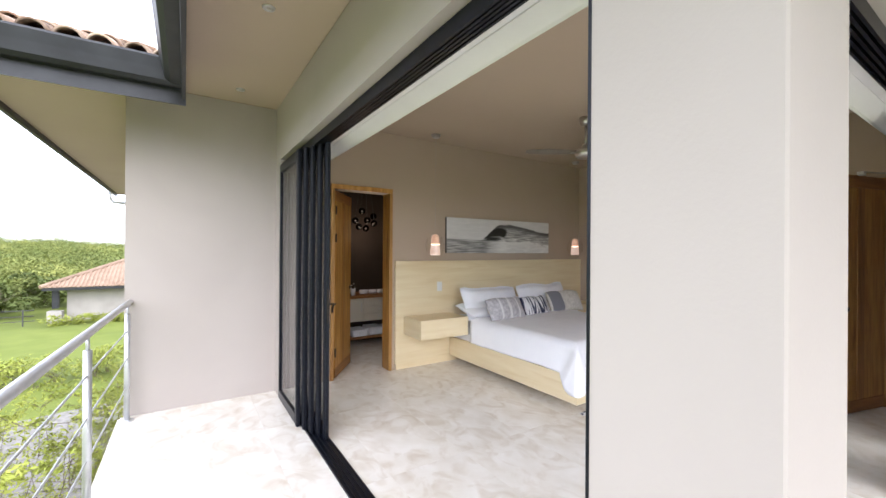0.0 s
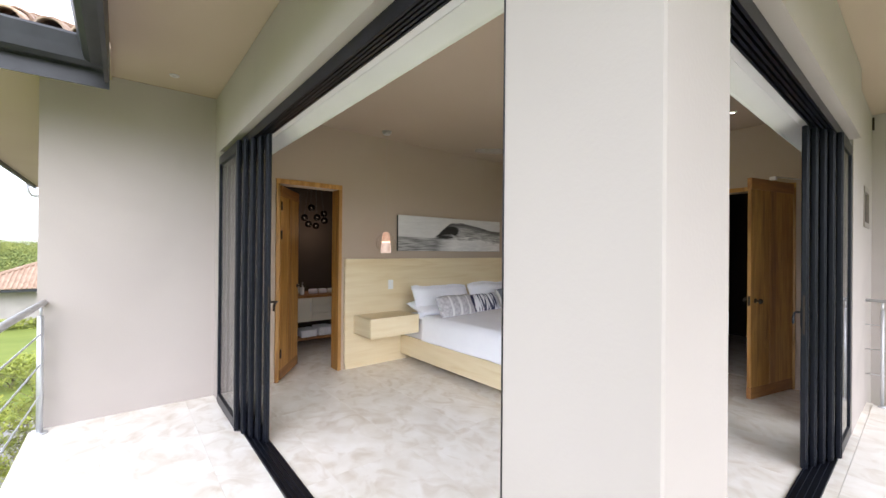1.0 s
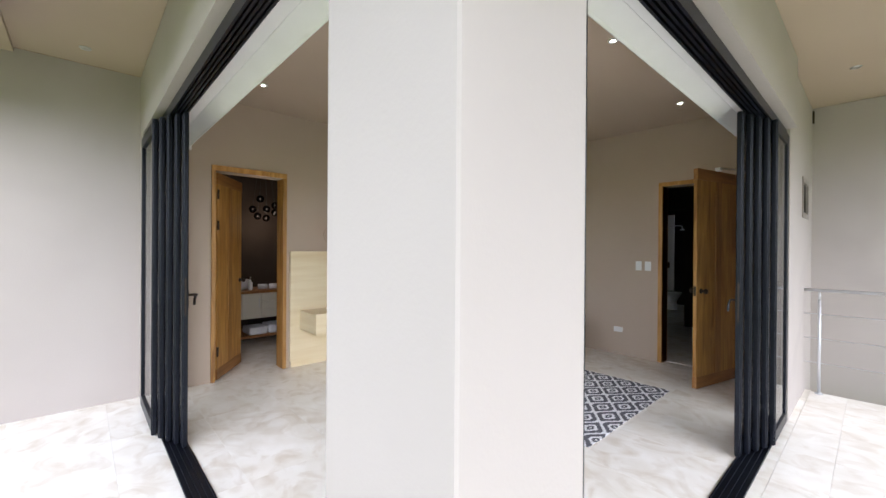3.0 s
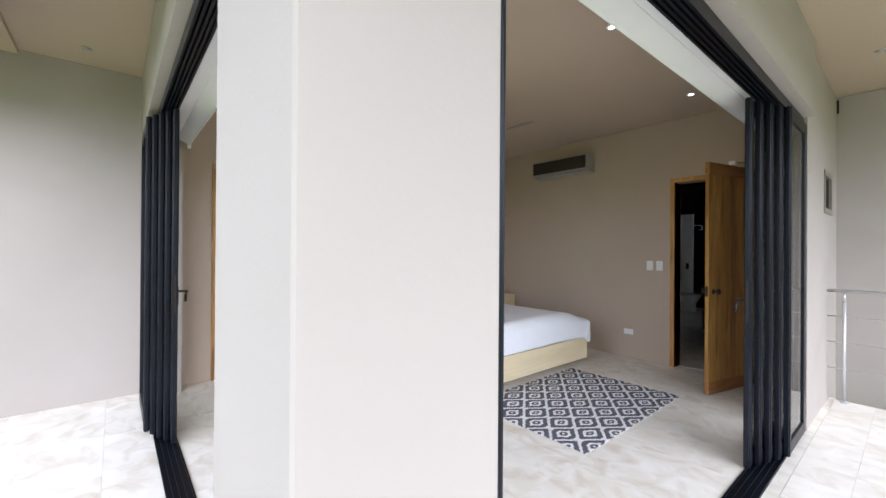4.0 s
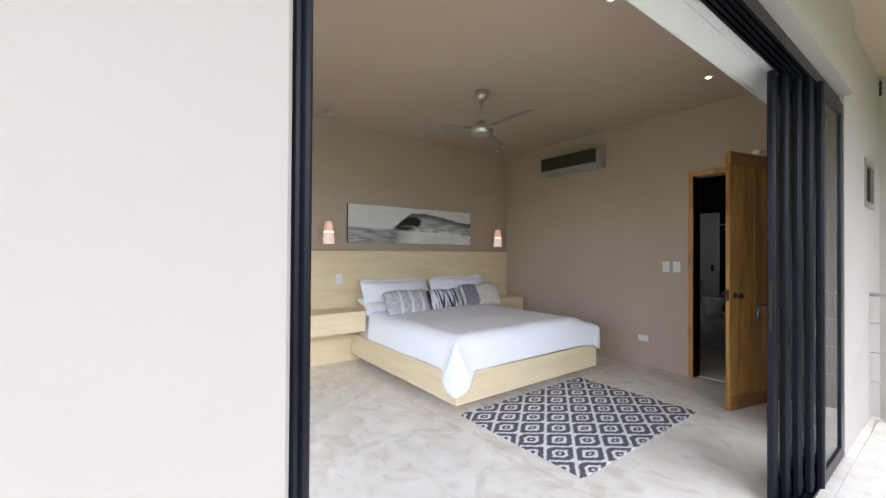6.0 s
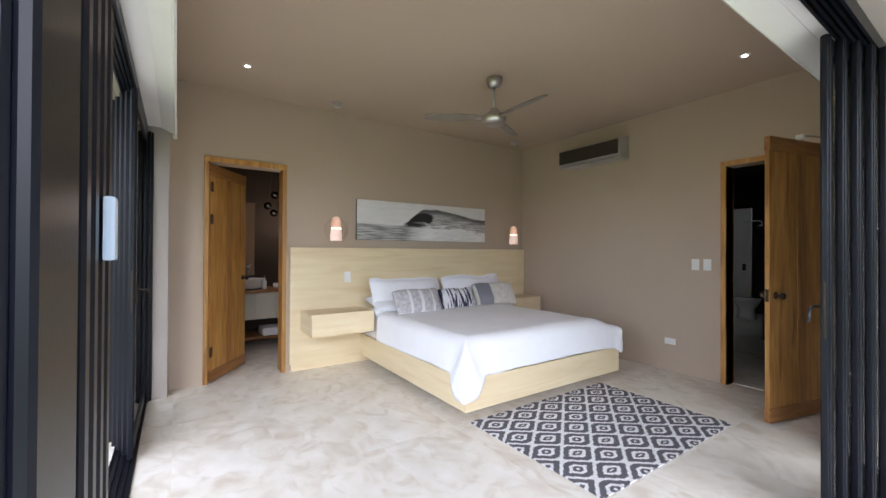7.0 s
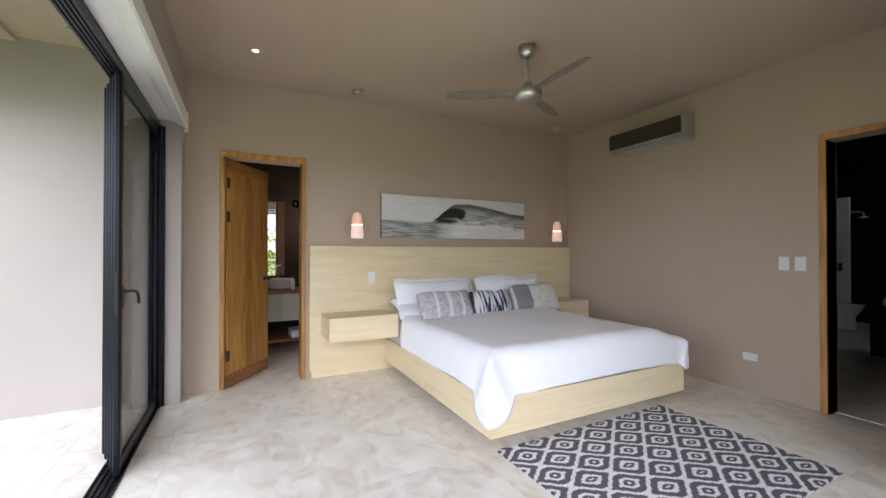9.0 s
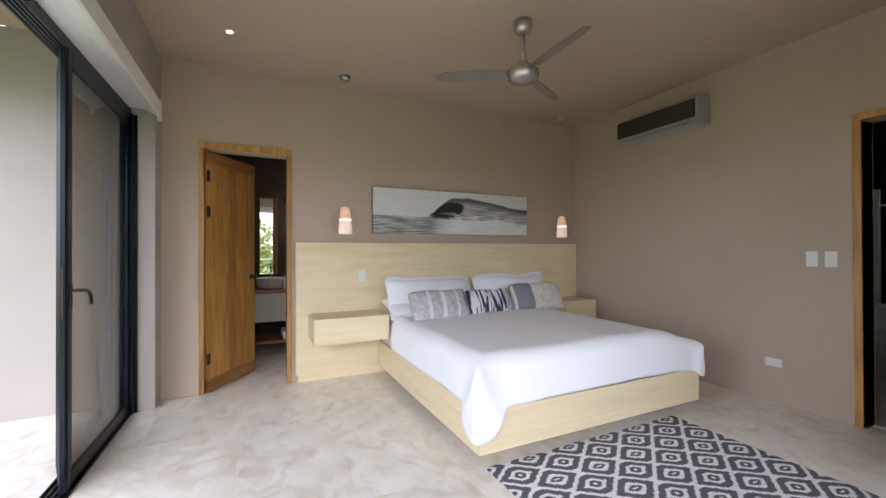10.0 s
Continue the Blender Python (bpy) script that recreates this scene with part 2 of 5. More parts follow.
def rod(p0, p1, r0, r1=None, seg=12, bm=None):
    p0, p1 = Vector(p0), Vector(p1)
    own = bmesh.new()
    m = Matrix.Translation((p0 + p1) / 2) @ (p1 - p0).to_track_quat("Z", "Y").to_matrix().to_4x4()
    bmesh.ops.create_cone(own, cap_ends=True, segments=seg, radius1=r0, radius2=r0 if r1 is None else r1, depth=(p1 - p0).length, matrix=m)
    if bm is None:
        return own
    return join(bm, own)


def lathe(profile, at, seg=20, m=None):
    """A turned shape from (radius, height) pairs round a vertical axis."""
    bm = bmesh.new()
    rings = []
    for r, z in profile:
        rings.append([bm.verts.new((max(r, 0.0004) * math.cos(2 * math.pi * i / seg), max(r, 0.0004) * math.sin(2 * math.pi * i / seg), z)) for i in range(seg)])
    for a, b in zip(rings, rings[1:]):
        for i in range(seg):
            bm.faces.new((a[i], a[(i + 1) % seg], b[(i + 1) % seg], b[i]))
    bm.faces.new(rings[0][::-1])
    bm.faces.new(rings[-1])
    bm.transform(Matrix.Translation(at) @ (m or Matrix.Identity(4)))
    return bm


def tube(points, r, seg=10):
    bm = bmesh.new()
    pts = [Vector(p) for p in points]
    rings = []
    for i, p in enumerate(pts):
        d = (pts[min(i + 1, len(pts) - 1)] - pts[max(i - 1, 0)]).normalized()
        q = d.to_track_quat("Z", "Y")
        rings.append([bm.verts.new(p + q @ Vector((r * math.cos(2 * math.pi * k / seg), r * math.sin(2 * math.pi * k / seg), 0))) for k in range(seg)])
    for a, b in zip(rings, rings[1:]):
        for k in range(seg):
            bm.faces.new((a[k], a[(k + 1) % seg], b[(k + 1) % seg], b[k]))
    bm.faces.new(rings[0][::-1])
    bm.faces.new(rings[-1])
    return bm


def wall(name, boxes, label, material=None):
    bm = bmesh.new()
    for b in boxes:
        box(*b, bm=bm)
    return single(name, bm, material or PAINT, label, "wall", kind="structure")


# ---- the plan, in metres ----
CEIL_Z, SOFFIT_Z, HEAD_Z = 3.0, 3.04, 2.46
X_OUT, X_IN = 1.02, 1.33       # west wall of the bedroom: outer and inner face
Y_OUT, Y_IN, Y_EAST, X_DOOR = 0.37, 0.68, 0.415, 5.0       # south wall
X_E, Y_N = 6.06, 4.64          # east wall and head wall
GROUND = -3.3

# pillar at the corner between the two openings
pillar = bmesh.new()
box(0.955, 1.307, 0.29, 0.62, -0.3, 3.035, 0.012, 3, pillar)
for v in pillar.verts:
    if v.co.x < 1.0 and v.co.y > 0.5:
        v.co.x, v.co.y = v.co.x + 0.002, v.co.y + 0.017      # the pillar stands slightly out of square
    elif v.co.x < 1.0:
        v.co.x += 0.016
single("wall_corner_pillar", pillar, EXT, "smooth greige plaster pillar between two sliding door openings", "pillar", kind="structure")
# west wall: lintel, north stub
wall("wall_west", [(X_OUT, X_IN, 0.62, 4.42, HEAD_Z, 3.03), (X_OUT, X_IN, 4.42, 4.638, -0.3, 3.03)], "greige plaster wall over the west sliding doors", EXT)
# south wall: lintel, east part with the small window hole
WX0, WX1, WZ0, WZ1 = 5.83, 6.31, 1.765, 2.165
wall("wall_south", [(1.307, X_DOOR, Y_OUT, Y_IN, HEAD_Z, 3.03), (X_DOOR, WX0, Y_EAST, Y_IN, -0.3, 3.03), (WX1, 6.7, Y_EAST, Y_IN, -0.3, 3.03),
                    (WX0, WX1, Y_EAST, Y_IN, -0.3, WZ0), (WX0, WX1, Y_EAST, Y_IN, WZ1, 3.03), (WX0, WX1, 0.56, Y_IN, WZ0, WZ1), (X_DOOR, 6.7, Y_EAST, Y_IN, GROUND, -0.302)],
     "greige plaster wall beside the south sliding doors", EXT)
# head wall with bathroom door hole
D1X0, D1X1, D1Z = 1.652, 2.362, 2.24
wall("wall_north", [(X_IN - 0.3, D1X0, Y_N, Y_N + 0.16, -0.3, 3.3), (D1X1, X_E + 0.16, Y_N, Y_N + 0.16, -0.3, 3.3), (D1X0, D1X1, Y_N, Y_N + 0.16, D1Z, 3.3)],
     "taupe plaster wall behind the bed")
# east wall with door hole
D2Y0, D2Y1, D2Z = 0.985, 1.75, 2.235
wall("wall_east", [(X_E, X_E + 0.16, Y_IN, D2Y0, -0.3, 3.3), (X_E, X_E + 0.16, D2Y1, Y_N - 0.002, -0.3, 3.3), (X_E, X_E + 0.16, D2Y0, D2Y1, D2Z, 3.3)],
     "taupe plaster wall with the air conditioner")
single("ceiling", box(1.1, X_E + 0.1, 0.5, Y_N + 0.1, CEIL_Z, CEIL_Z + 0.3), CEIL, "plain taupe plaster ceiling of the bedroom", "ceiling", kind="structure")
# end wall of the west balcony and the wing behind it
wall("wall_balcony_end", [(-0.26, X_OUT + 0.01, Y_N, 4.84, GROUND, 3.035), (-0.26, -0.06, 4.84, 13.4, GROUND, 3.035), (-0.06, 1.0, 13.2, 13.4, GROUND, 3.035)],
     "greige plaster end wall of the balcony", EXT)
# wall of the east wing, across the gap past the railing
wall("wall_east_wing", [(6.7, 6.9, -3.2, Y_IN, GROUND, 3.035)], "greige plaster wall of the east wing", EXT)
# soffits
soffit = bmesh.new()
box(0.196, 1.06, -1.6, Y_N, SOFFIT_Z, SOFFIT_Z + 0.06, bm=soffit)
box(1.06, 7.0, -1.6, Y_EAST + 0.05, SOFFIT_Z, SOFFIT_Z + 0.06, bm=soffit)
single("soffit", soffit, CEIL, "plain painted soffit over the balcony", "soffit", kind="structure")
soffit = bmesh.new()
box(-1.36, 0.198, 3.93, Y_N - 0.002, 3.0, 3.06, bm=soffit)
box(-1.36, -0.262, Y_N - 0.002, 13.9, 3.0, 3.06, bm=soffit)
single("soffit_wing", soffit, CEIL, "olive-tinged painted soffit under the wing's eaves", "soffit", kind="structure")


# gutters of the inner eaves corner
def gutter_run(name, axis, a0, a1, at, out, label):
    """A box gutter with a rolled lip along one axis; out is the side that it faces."""
    prof = [(0, 2.69), (0.025, 2.685), (0.03, 2.80), (0.10, 2.80), (0.135, 2.825), (0.152, 2.90), (0.172, 2.975), (0.166, 2.992), (0.152, 2.985),
            (0.136, 2.92), (0.12, 2.84), (0.10, 2.82), (0.045, 2.82), (0.045, 3.0), (0, 3.0)]
    bm = bmesh.new()
    ends = []
    for a in (a0, a1):
        ends.append([bm.verts.new((at + out * p, a, z) if axis == "y" else (a, at + out * p, z)) for p, z in prof])
    k = len(prof)
    for i in range(k):
        bm.faces.new((ends[0][i], ends[0][(i + 1) % k], ends[1][(i + 1) % k], ends[1][i]))
    bm.faces.new(ends[0])
    bm.faces.new(ends[1][::-1])
    return single(name, bm, GUTTER, label, "gutter", kind="structure")


gutter_run("gutter", "y", -1.75, 3.75, 0.195, -1, "dark grey metal eaves gutter along the balcony")
gutter_run("gutter_wing", "x", -1.45, 0.195, 3.92, -1, "dark grey metal eaves gutter of the wing")
gutter_run("gutter_south", "x", 0.015, 7.0, -1.6, -1, "dark grey metal eaves gutter over the south balcony")
fascia = bmesh.new()
box(-1.40, -1.362, 3.75, 13.95, 2.93, 3.10, bm=fascia)
single("fascia_wing", fascia, GUTTER, "dark narrow fascia board of the wing", "fascia", kind="structure")
spout = tube([(-1.42, 13.2, 2.99), (-1.42, 13.2, 2.80), (-1.36, 13.2, 2.70), (-0.9, 13.2, 2.66), (-0.40, 13.2, 2.6)], 0.035)
single("downpipe", spout, RAIL, "grey bent rain pipe under the wing's eaves", "pipe")

# balcony slab and floor bed
slab = bmesh.new()
box(-0.52, 6.14, -2.3, Y_OUT - 0.002, -0.28, -0.012, bm=slab)
box(-0.30, X_OUT - 0.002, Y_OUT - 0.002, Y_N - 0.002, -0.28, -0.012, bm=slab)
box(X_OUT - 0.002, 6.2, Y_OUT - 0.002, Y_N + 0.14, -0.28, -0.012, bm=slab)
floor = single("floor", slab, GROUT, "cream marble tile floor running from balcony to bedroom", "floor", kind="structure")


# ---- sliding doors ----
def track(name, axis, a0, a1, b0, b1, z0, z1, ribs, label):
    """A multi-channel track: a base with raised ribs along it."""
    up = 1 if z0 < 1 else -1
    bm = bmesh.new()
    base = (z0, z0 + 0.006) if up > 0 else (z1 - 0.02, z1)
    bb = [(b0, b1, *base)]
    for i in range(ribs + 1):
        c = b0 + 0.004 + (b1 - b0 - 0.008) * i / ribs
        bb.append((c - 0.004, c + 0.004, base[0] + 0.002, z1) if up > 0 else (c - 0.006, c + 0.006, z0, base[1] - 0.002))
    for c0, c1, u0, u1 in bb:
        if axis == "y":
            box(c0, c1, a0, a1, u0, u1, bm=bm)
        else:
            box(a0, a1, c0, c1, u0, u1, bm=bm)
    return single(name, bm, BLACK, label, "door track", kind="structure")


track("door_track_west", "y", 0.62, 4.42, 1.055, 1.185, -0.004, 0.012, 4, "black aluminium floor track of the west sliding doors")
track("door_track_south", "x", 1.307, X_DOOR, 0.43, 0.565, -0.004, 0.012, 4, "black aluminium floor track of the south sliding doors")
track("door_head_west", "y", 0.62, 4.42, 1.078, 1.168, 2.385, 2.458, 4, "black aluminium head track of the west sliding doors")
track("door_head_south", "x", 1.31, X_DOOR, 0.44, 0.54, 2.385, 2.458, 4, "black aluminium head track of the south sliding doors")


def jamb(name, boxes, label):
    bm = bmesh.new()
    for b in boxes:
        box(*b, 0.003, 1, bm)
    return single(name, bm, BLACK, label, "door jamb", kind="structure")


jamb("door_jamb_west_near", [(0.985, 1.215, 0.622, 0.64, 0.0, 2.40), (0.985, 1.005, 0.64, 0.666, 0.0, 2.40)] + [(1.032 + 0.05 * i, 1.055 + 0.05 * i, 0.64, 0.672, 0.0, 2.44) for i in range(4)], "black ribbed jamb at the pillar")
jamb("door_jamb_south_near", [(1.309, 1.319, 0.30, 0.575, 0.0, 2.44)] + [(1.319, 1.330, 0.301, 0.405, 0.0, 2.44)] + [(1.319, 1.331, 0.425 + 0.04 * i, 0.447 + 0.04 * i, 0.0, 2.44) for i in range(4)], "black ribbed jamb at the pillar")
jamb("door_jamb_west_far", [(1.105, 1.215, 4.40, 4.418, 0.0, 2.40)] + [(1.108 + 0.036 * i, 1.122 + 0.036 * i, 4.36, 4.40, 0.0, 2.40) for i in range(3)], "black ribbed end jamb")
jamb("door_jamb_south_far", [(4.983, 4.998, 0.42, 0.60, 0.0, 2.40)] + [(4.955, 4.983, 0.425 + 0.035 * i, 0.438 + 0.035 * i, 0.0, 2.40) for i in range(5)], "black ribbed end jamb")


def door_panel(width, height, handle=False, lock=False, tail=0.085):
    """A framed glass panel: along +x from its leading edge, room side at -y, foot at z 0."""
    p = tagged(new("sliding_door_panel"), "black aluminium framed glass sliding panel, slid open", "sliding door", "stacked sliding panels")
    d = 0.013
    lead = box(0, 0.085, -d, d, 0, height, 0.003, 1)
    box(0.012, 0.03, -d - 0.006, d + 0.006, 0, height, 0.003, 1, lead)
    part("leading_stile", lead, BLACK, p)
    part("trailing_stile", box(width - tail, width, -d, d, 0, height, 0.003, 1), BLACK, p)
    part("bottom_rail", box(0.085, width - tail, -d, d, 0, 0.085, 0.003, 1), BLACK, p)
    part("top_rail", box(0.085, width - tail, -d, d, height - 0.085, height, 0.003, 1), BLACK, p)
    sheet = box(0.085, width - tail, -0.003, 0.003, 0.085, height - 0.085)
    if not (handle or lock):
        # the panes at the back of the stack are one sheet each, so that light passes the whole stack
        bmesh.ops.delete(sheet, geom=[f for f in sheet.faces if f.normal.y > -0.5], context="FACES_ONLY")
    pane = part("pane", sheet, GLASS, p)
    pane.visible_shadow = False
    if handle or lock:
        part("lock_plate", box(-0.003, 0.001, -0.005, 0.005, 0.93, 1.20, 0.001, 1), BRONZE, p, "dark steel strip lock plate on the edge")
    if handle:
        h = part("handle", box(0.03, 0.056, -d - 0.012, -d, 0.98, 1.11, 0.004, 2), BRONZE, p, "dark lever handle")
        part("lever", tube([(0.043, -d - 0.01, 1.075), (0.043, -d - 0.055, 1.075), (0.06, -d - 0.066, 1.072), (0.10, -d - 0.066, 1.06), (0.13, -d - 0.066, 1.035), (0.142, -d - 0.066, 0.99)], 0.009), BRONZE, h, smooth=True)
    return p


for i in range(5):
    # west stack: room side is +x
    slide = door_panel(1.165 - 0.09 * i, 2.38, i == 0, tail=0.04)
    slide.matrix_basis = Matrix.Translation((1.155 - 0.034 * i, 3.215 + 0.09 * i, 0.012)) @ Matrix(((0, -1, 0, 0), (1, 0, 0, 0), (0, 0, 1, 0), (0, 0, 0, 1)))
Q_LOCK = door_panel(1.02, 2.38, lock=True)
h = part("handle", box(0.03, 0.056, 0.013, 0.025, 0.98, 1.11, 0.004, 2), GUTTER, Q_LOCK, "grey metal lever handle")
part("lever", tube([(0.043, 0.023, 1.075), (0.043, 0.045, 1.075), (0.03, 0.053, 1.072), (0.0, 0.053, 1.06), (-0.016, 0.053, 1.04), (-0.022, 0.053, 1.0)], 0.007), GUTTER, h, smooth=True)
Q_LOCK.matrix_basis = Matrix.Translation((3.945, 0.56, 0.012))
for i in range(1, 5):
    slide = door_panel(1.02 - 0.098 * i, 2.38)
    slide.matrix_basis = Matrix.Translation((3.945 + 0.098 * i, 0.56 - 0.033 * i, 0.012))


# blind cassettes over the openings
def cassette(name, axis, a0, a1, b, out, label):
    prof = [(0, 2.54), (0.10, 2.53), (0.112, 2.515), (0.112, 2.40), (0.10, 2.39), (0.09, 2.40), (0.0, 2.44)]
    bm = bmesh.new()
    ends = [[bm.verts.new((b + out * p, a, z) if axis == "y" else (a, b + out * p, z)) for p, z in prof] for a in (a0, a1)]
    k = len(prof)
    for i in range(k):
        bm.faces.new((ends[0][i], ends[0][(i + 1) % k], ends[1][(i + 1) % k], ends[1][i]))
    bm.faces.new(ends[0])
    bm.faces.new(ends[1][::-1])
    t = thing(name, label, "blind", (b, a0, 2.33) if axis == "y" else (a0, b, 2.33))
    part("cassette", bm, VALANCE, t)
    lip = (b + out * 0.085, b + out * 0.116, a1 - 0.006, a1 + 0.004, 2.36, 2.54) if axis == "y" else (a1 - 0.006, a1 + 0.004, b + 0.085, b + 0.116, 2.36, 2.54)
    part("end_cap", box(*lip, 0.002, 1), VALANCE, t)
    return t


cassette("roller_blind", "y", 0.80, 4.36, X_IN - 0.06, 1, "white roller blind cassette above the west doors, rolled up")
cassette("roller_blind", "x", 1.45, X_DOOR - 0.03, Y_IN - 0.06, 1, "white roller blind cassette above the south doors, rolled up")

# white boards under the lintels, inside the head tracks
single("lintel_trim_west", box(1.172, X_IN + 0.002, 0.645, 4.36, 2.444, 2.458), VALANCE, "white board under the west lintel", "trim", kind="structure")
single("lintel_trim_south", box(1.34, X_DOOR - 0.02, 0.545, Y_IN + 0.002, 2.444, 2.458), VALANCE, "white board under the south lintel", "trim", kind="structure")

# enamel plate on the south jamb
single("strike_plate", box(1.3315, 1.341, 0.499, 0.521, 1.334, 1.395, 0.003, 2), BLUEPLATE, "pale blue label plate stuck on the black door jamb", "plate")


single("blind_bracket", box(6.655, 6.675, 0.395, 0.413, 2.86, 3.0, 0.003, 1), BRONZE, "small dark bracket at the top of the wall corner", "bracket")


# small high window in the south wall
def small_window():
    w = tagged(new("window_1"), "small high dark-framed window beside the railing", "window", kind="structure")
    y = 0.407
    fr = box(WX0, WX0 + 0.05, y, y + 0.05, WZ0, WZ1)
    box(WX1 - 0.05, WX1, y, y + 0.05, WZ0, WZ1, bm=fr)
    box(WX0 + 0.05, WX1 - 0.05, y, y + 0.05, WZ0, WZ0 + 0.05, bm=fr)
    box(WX0 + 0.05, WX1 - 0.05, y, y + 0.05, WZ1 - 0.05, WZ1, bm=fr)
    part("window_frame", fr, BLADE, w)
    pane = part("pane", box(WX0 + 0.05, WX1 - 0.05, y + 0.02, y + 0.026, WZ0 + 0.05, WZ1 - 0.05), SMOKE_GLASS, w)
    pane.visible_shadow = False


small_window()


# ---- wooden doors ----
def door_frame(name, boxes, label):
    d = tagged(new(name), label, "door frame", kind="structure")
    for n, b in boxes:
        part(n, box(*b, 0.004, 2), TEAK, d)
    return d


door_frame("door_frame_bath", [("jamb", (1.615, 1.656, Y_N - 0.022, Y_N + 0.18, 0.0, 2.24)), ("jamb", (2.358, 2.40, Y_N - 0.022, Y_N + 0.18, 0.0, 2.24)),
                               ("head", (1.615, 2.40, Y_N - 0.023, Y_N + 0.18, 2.2405, 2.295))], "honey teak door frame in the head wall")
door_frame("door_frame_hall", [("jamb", (X_E - 0.022, X_E + 0.18, 1.75, 1.797, 0.0, 2.235)), ("jamb", (X_E - 0.022, X_E + 0.18, 0.942, 0.985, 0.0, 2.235)),
                               ("head", (X_E - 0.023, X_E + 0.18, 0.942, 1.797, 2.2355, 2.285))], "honey teak door frame in the east wall")


def door_leaf(name, width, height, label, knob, hinges, knob_side):
    """A plank door: along +x from the hinge, foot at z 0, 42 mm thick."""
    d = tagged(new(name), label, "door")
    n = 3
    cuts = [0, 0.43, 0.57, 1.0]
    for i in range(n):
        x0, x1 = width * cuts[i] + 0.001, width * cuts[i + 1] - 0.001
        part("plank", box(x0, x1, -0.017 - 0.004 * (i % 2), 0.017 + 0.004 * (i % 2), 0.115, height - 0.115, 0.003, 2), TEAKX2 if i == 1 else TEAK, d)
    part("bottom_rail", box(0, width, -0.022, 0.022, 0, 0.1145, 0.004, 2), TEAKX, d, "darker teak bottom rail")
    part("top_rail", box(0, width, -0.022, 0.022, height - 0.1145, height, 0.004, 2), TEAKX, d, "darker teak top rail")
    for s in (-1, 1):
        k = part("knob", lathe([(0.026, 0), (0.026, 0.006), (0.010, 0.012), (0.010, 0.03), (0.024, 0.038), (0.028, 0.05), (0.022, 0.062), (0.004, 0.066)],
                               (width - 0.07, s * 0.021, knob), 16, Matrix.Rotation(radians(-90 * s), 4, "X")), BRONZE, d, "dark bronze door knob", True)
    part("latch_plate", box(width - 0.001, width + 0.003, -0.012, 0.012, knob - 0.05, knob + 0.05, 0.001, 1), BRONZE, d)
    for z in hinges:
        part("hinge", rod((-0.004, -0.024, z - 0.05), (-0.004, -0.024, z + 0.05), 0.009), BRONZE, d, "black butt hinge")
        part("hinge_leaf", box(0.0, 0.03, -0.0245, -0.0215, z - 0.05, z + 0.05), BRONZE, d)
    return d


leaf = door_leaf("wooden_door", 0.68, 2.21, "honey teak plank door standing ajar into the bathroom", 1.02, (0.3, 1.65, 1.98), 1)
leaf.matrix_basis = pose(1.665, 4.665, 0.012, 0, 0, 55.0)
leaf = door_leaf("wooden_door", 0.80, 2.26, "honey teak plank door swung open into the bedroom", 1.0, (0.3, 1.15, 1.98), 1)
leaf.matrix_basis = pose(X_E - 0.03, 0.98, 0.012, 0, 0, 180 - 14.0)
closer = thing("door_closer", "white door closer fixed above the open door", "door closer", (5.75, 1.0, 2.27))
part("body", box(5.52, 5.60, 1.02, 1.07, 2.268, 2.30, 0.005, 2), WHITE, closer)
part("arm", rod((5.56, 1.04, 2.30), (6.03, 0.90, 2.31), 0.008), STEEL, closer)


# ---- bed, headboard, night tables ----
bed = thing("platform_bed", "pale ash floating platform bed with white bedding", "bed", (4.29, 3.5, 0))
part("plinth", box(3.60, 4.98, 2.85, 4.58, 0.0, 0.092), SLOT, bed, "dark recessed plinth")
part("side_board", box(3.262, 3.287, 2.497, 4.588, 0.09, 0.345, 0.003, 2), ASH, bed)
part("side_board", box(5.288, 5.313, 2.497, 4.588, 0.09, 0.345, 0.003, 2), ASH, bed)
part("foot_board", box(3.262, 5.313, 2.47, 2.496, 0.09, 0.345, 0.003, 2), ASH, bed)
part("deck", box(3.288, 5.287, 2.497, 4.588, 0.094, 0.30), ASH, bed)
mattress = part("mattress", box(3.31, 5.19, 2.54, 4.575, 0.301, 0.60, 0.10, 5), LINEN, bed, "white mattress", True)

hb = thing("headboard", "wide pale ash veneer headboard panel on the wall", "headboard", (4.2, 4.6, 0))
part("panel", box(2.437, 6.055, 4.592, 4.638, 0.075, 1.385, 0.003, 2), ASH, hb)
part("kickboard", box(2.46, 6.05, 4.61, 4.638, 0.0, 0.074), ASH, hb)


def night_table(x0, x1, label):
    t = thing("night_table", label, "night table", (x0, 4.36, 0.45), "floating night tables")
    part("carcass", box(x0, x1, 4.165, 4.59, 0.452, 0.676, 0.003, 2), ASH, t)
    part("drawer_front", box(x0, x1, 4.142, 4.163, 0.447, 0.681, 0.003, 2), ASH, t)


night_table(2.55, 3.245, "floating pale ash night table on the headboard")
night_table(5.33, 5.95, "floating pale ash night table in the corner")


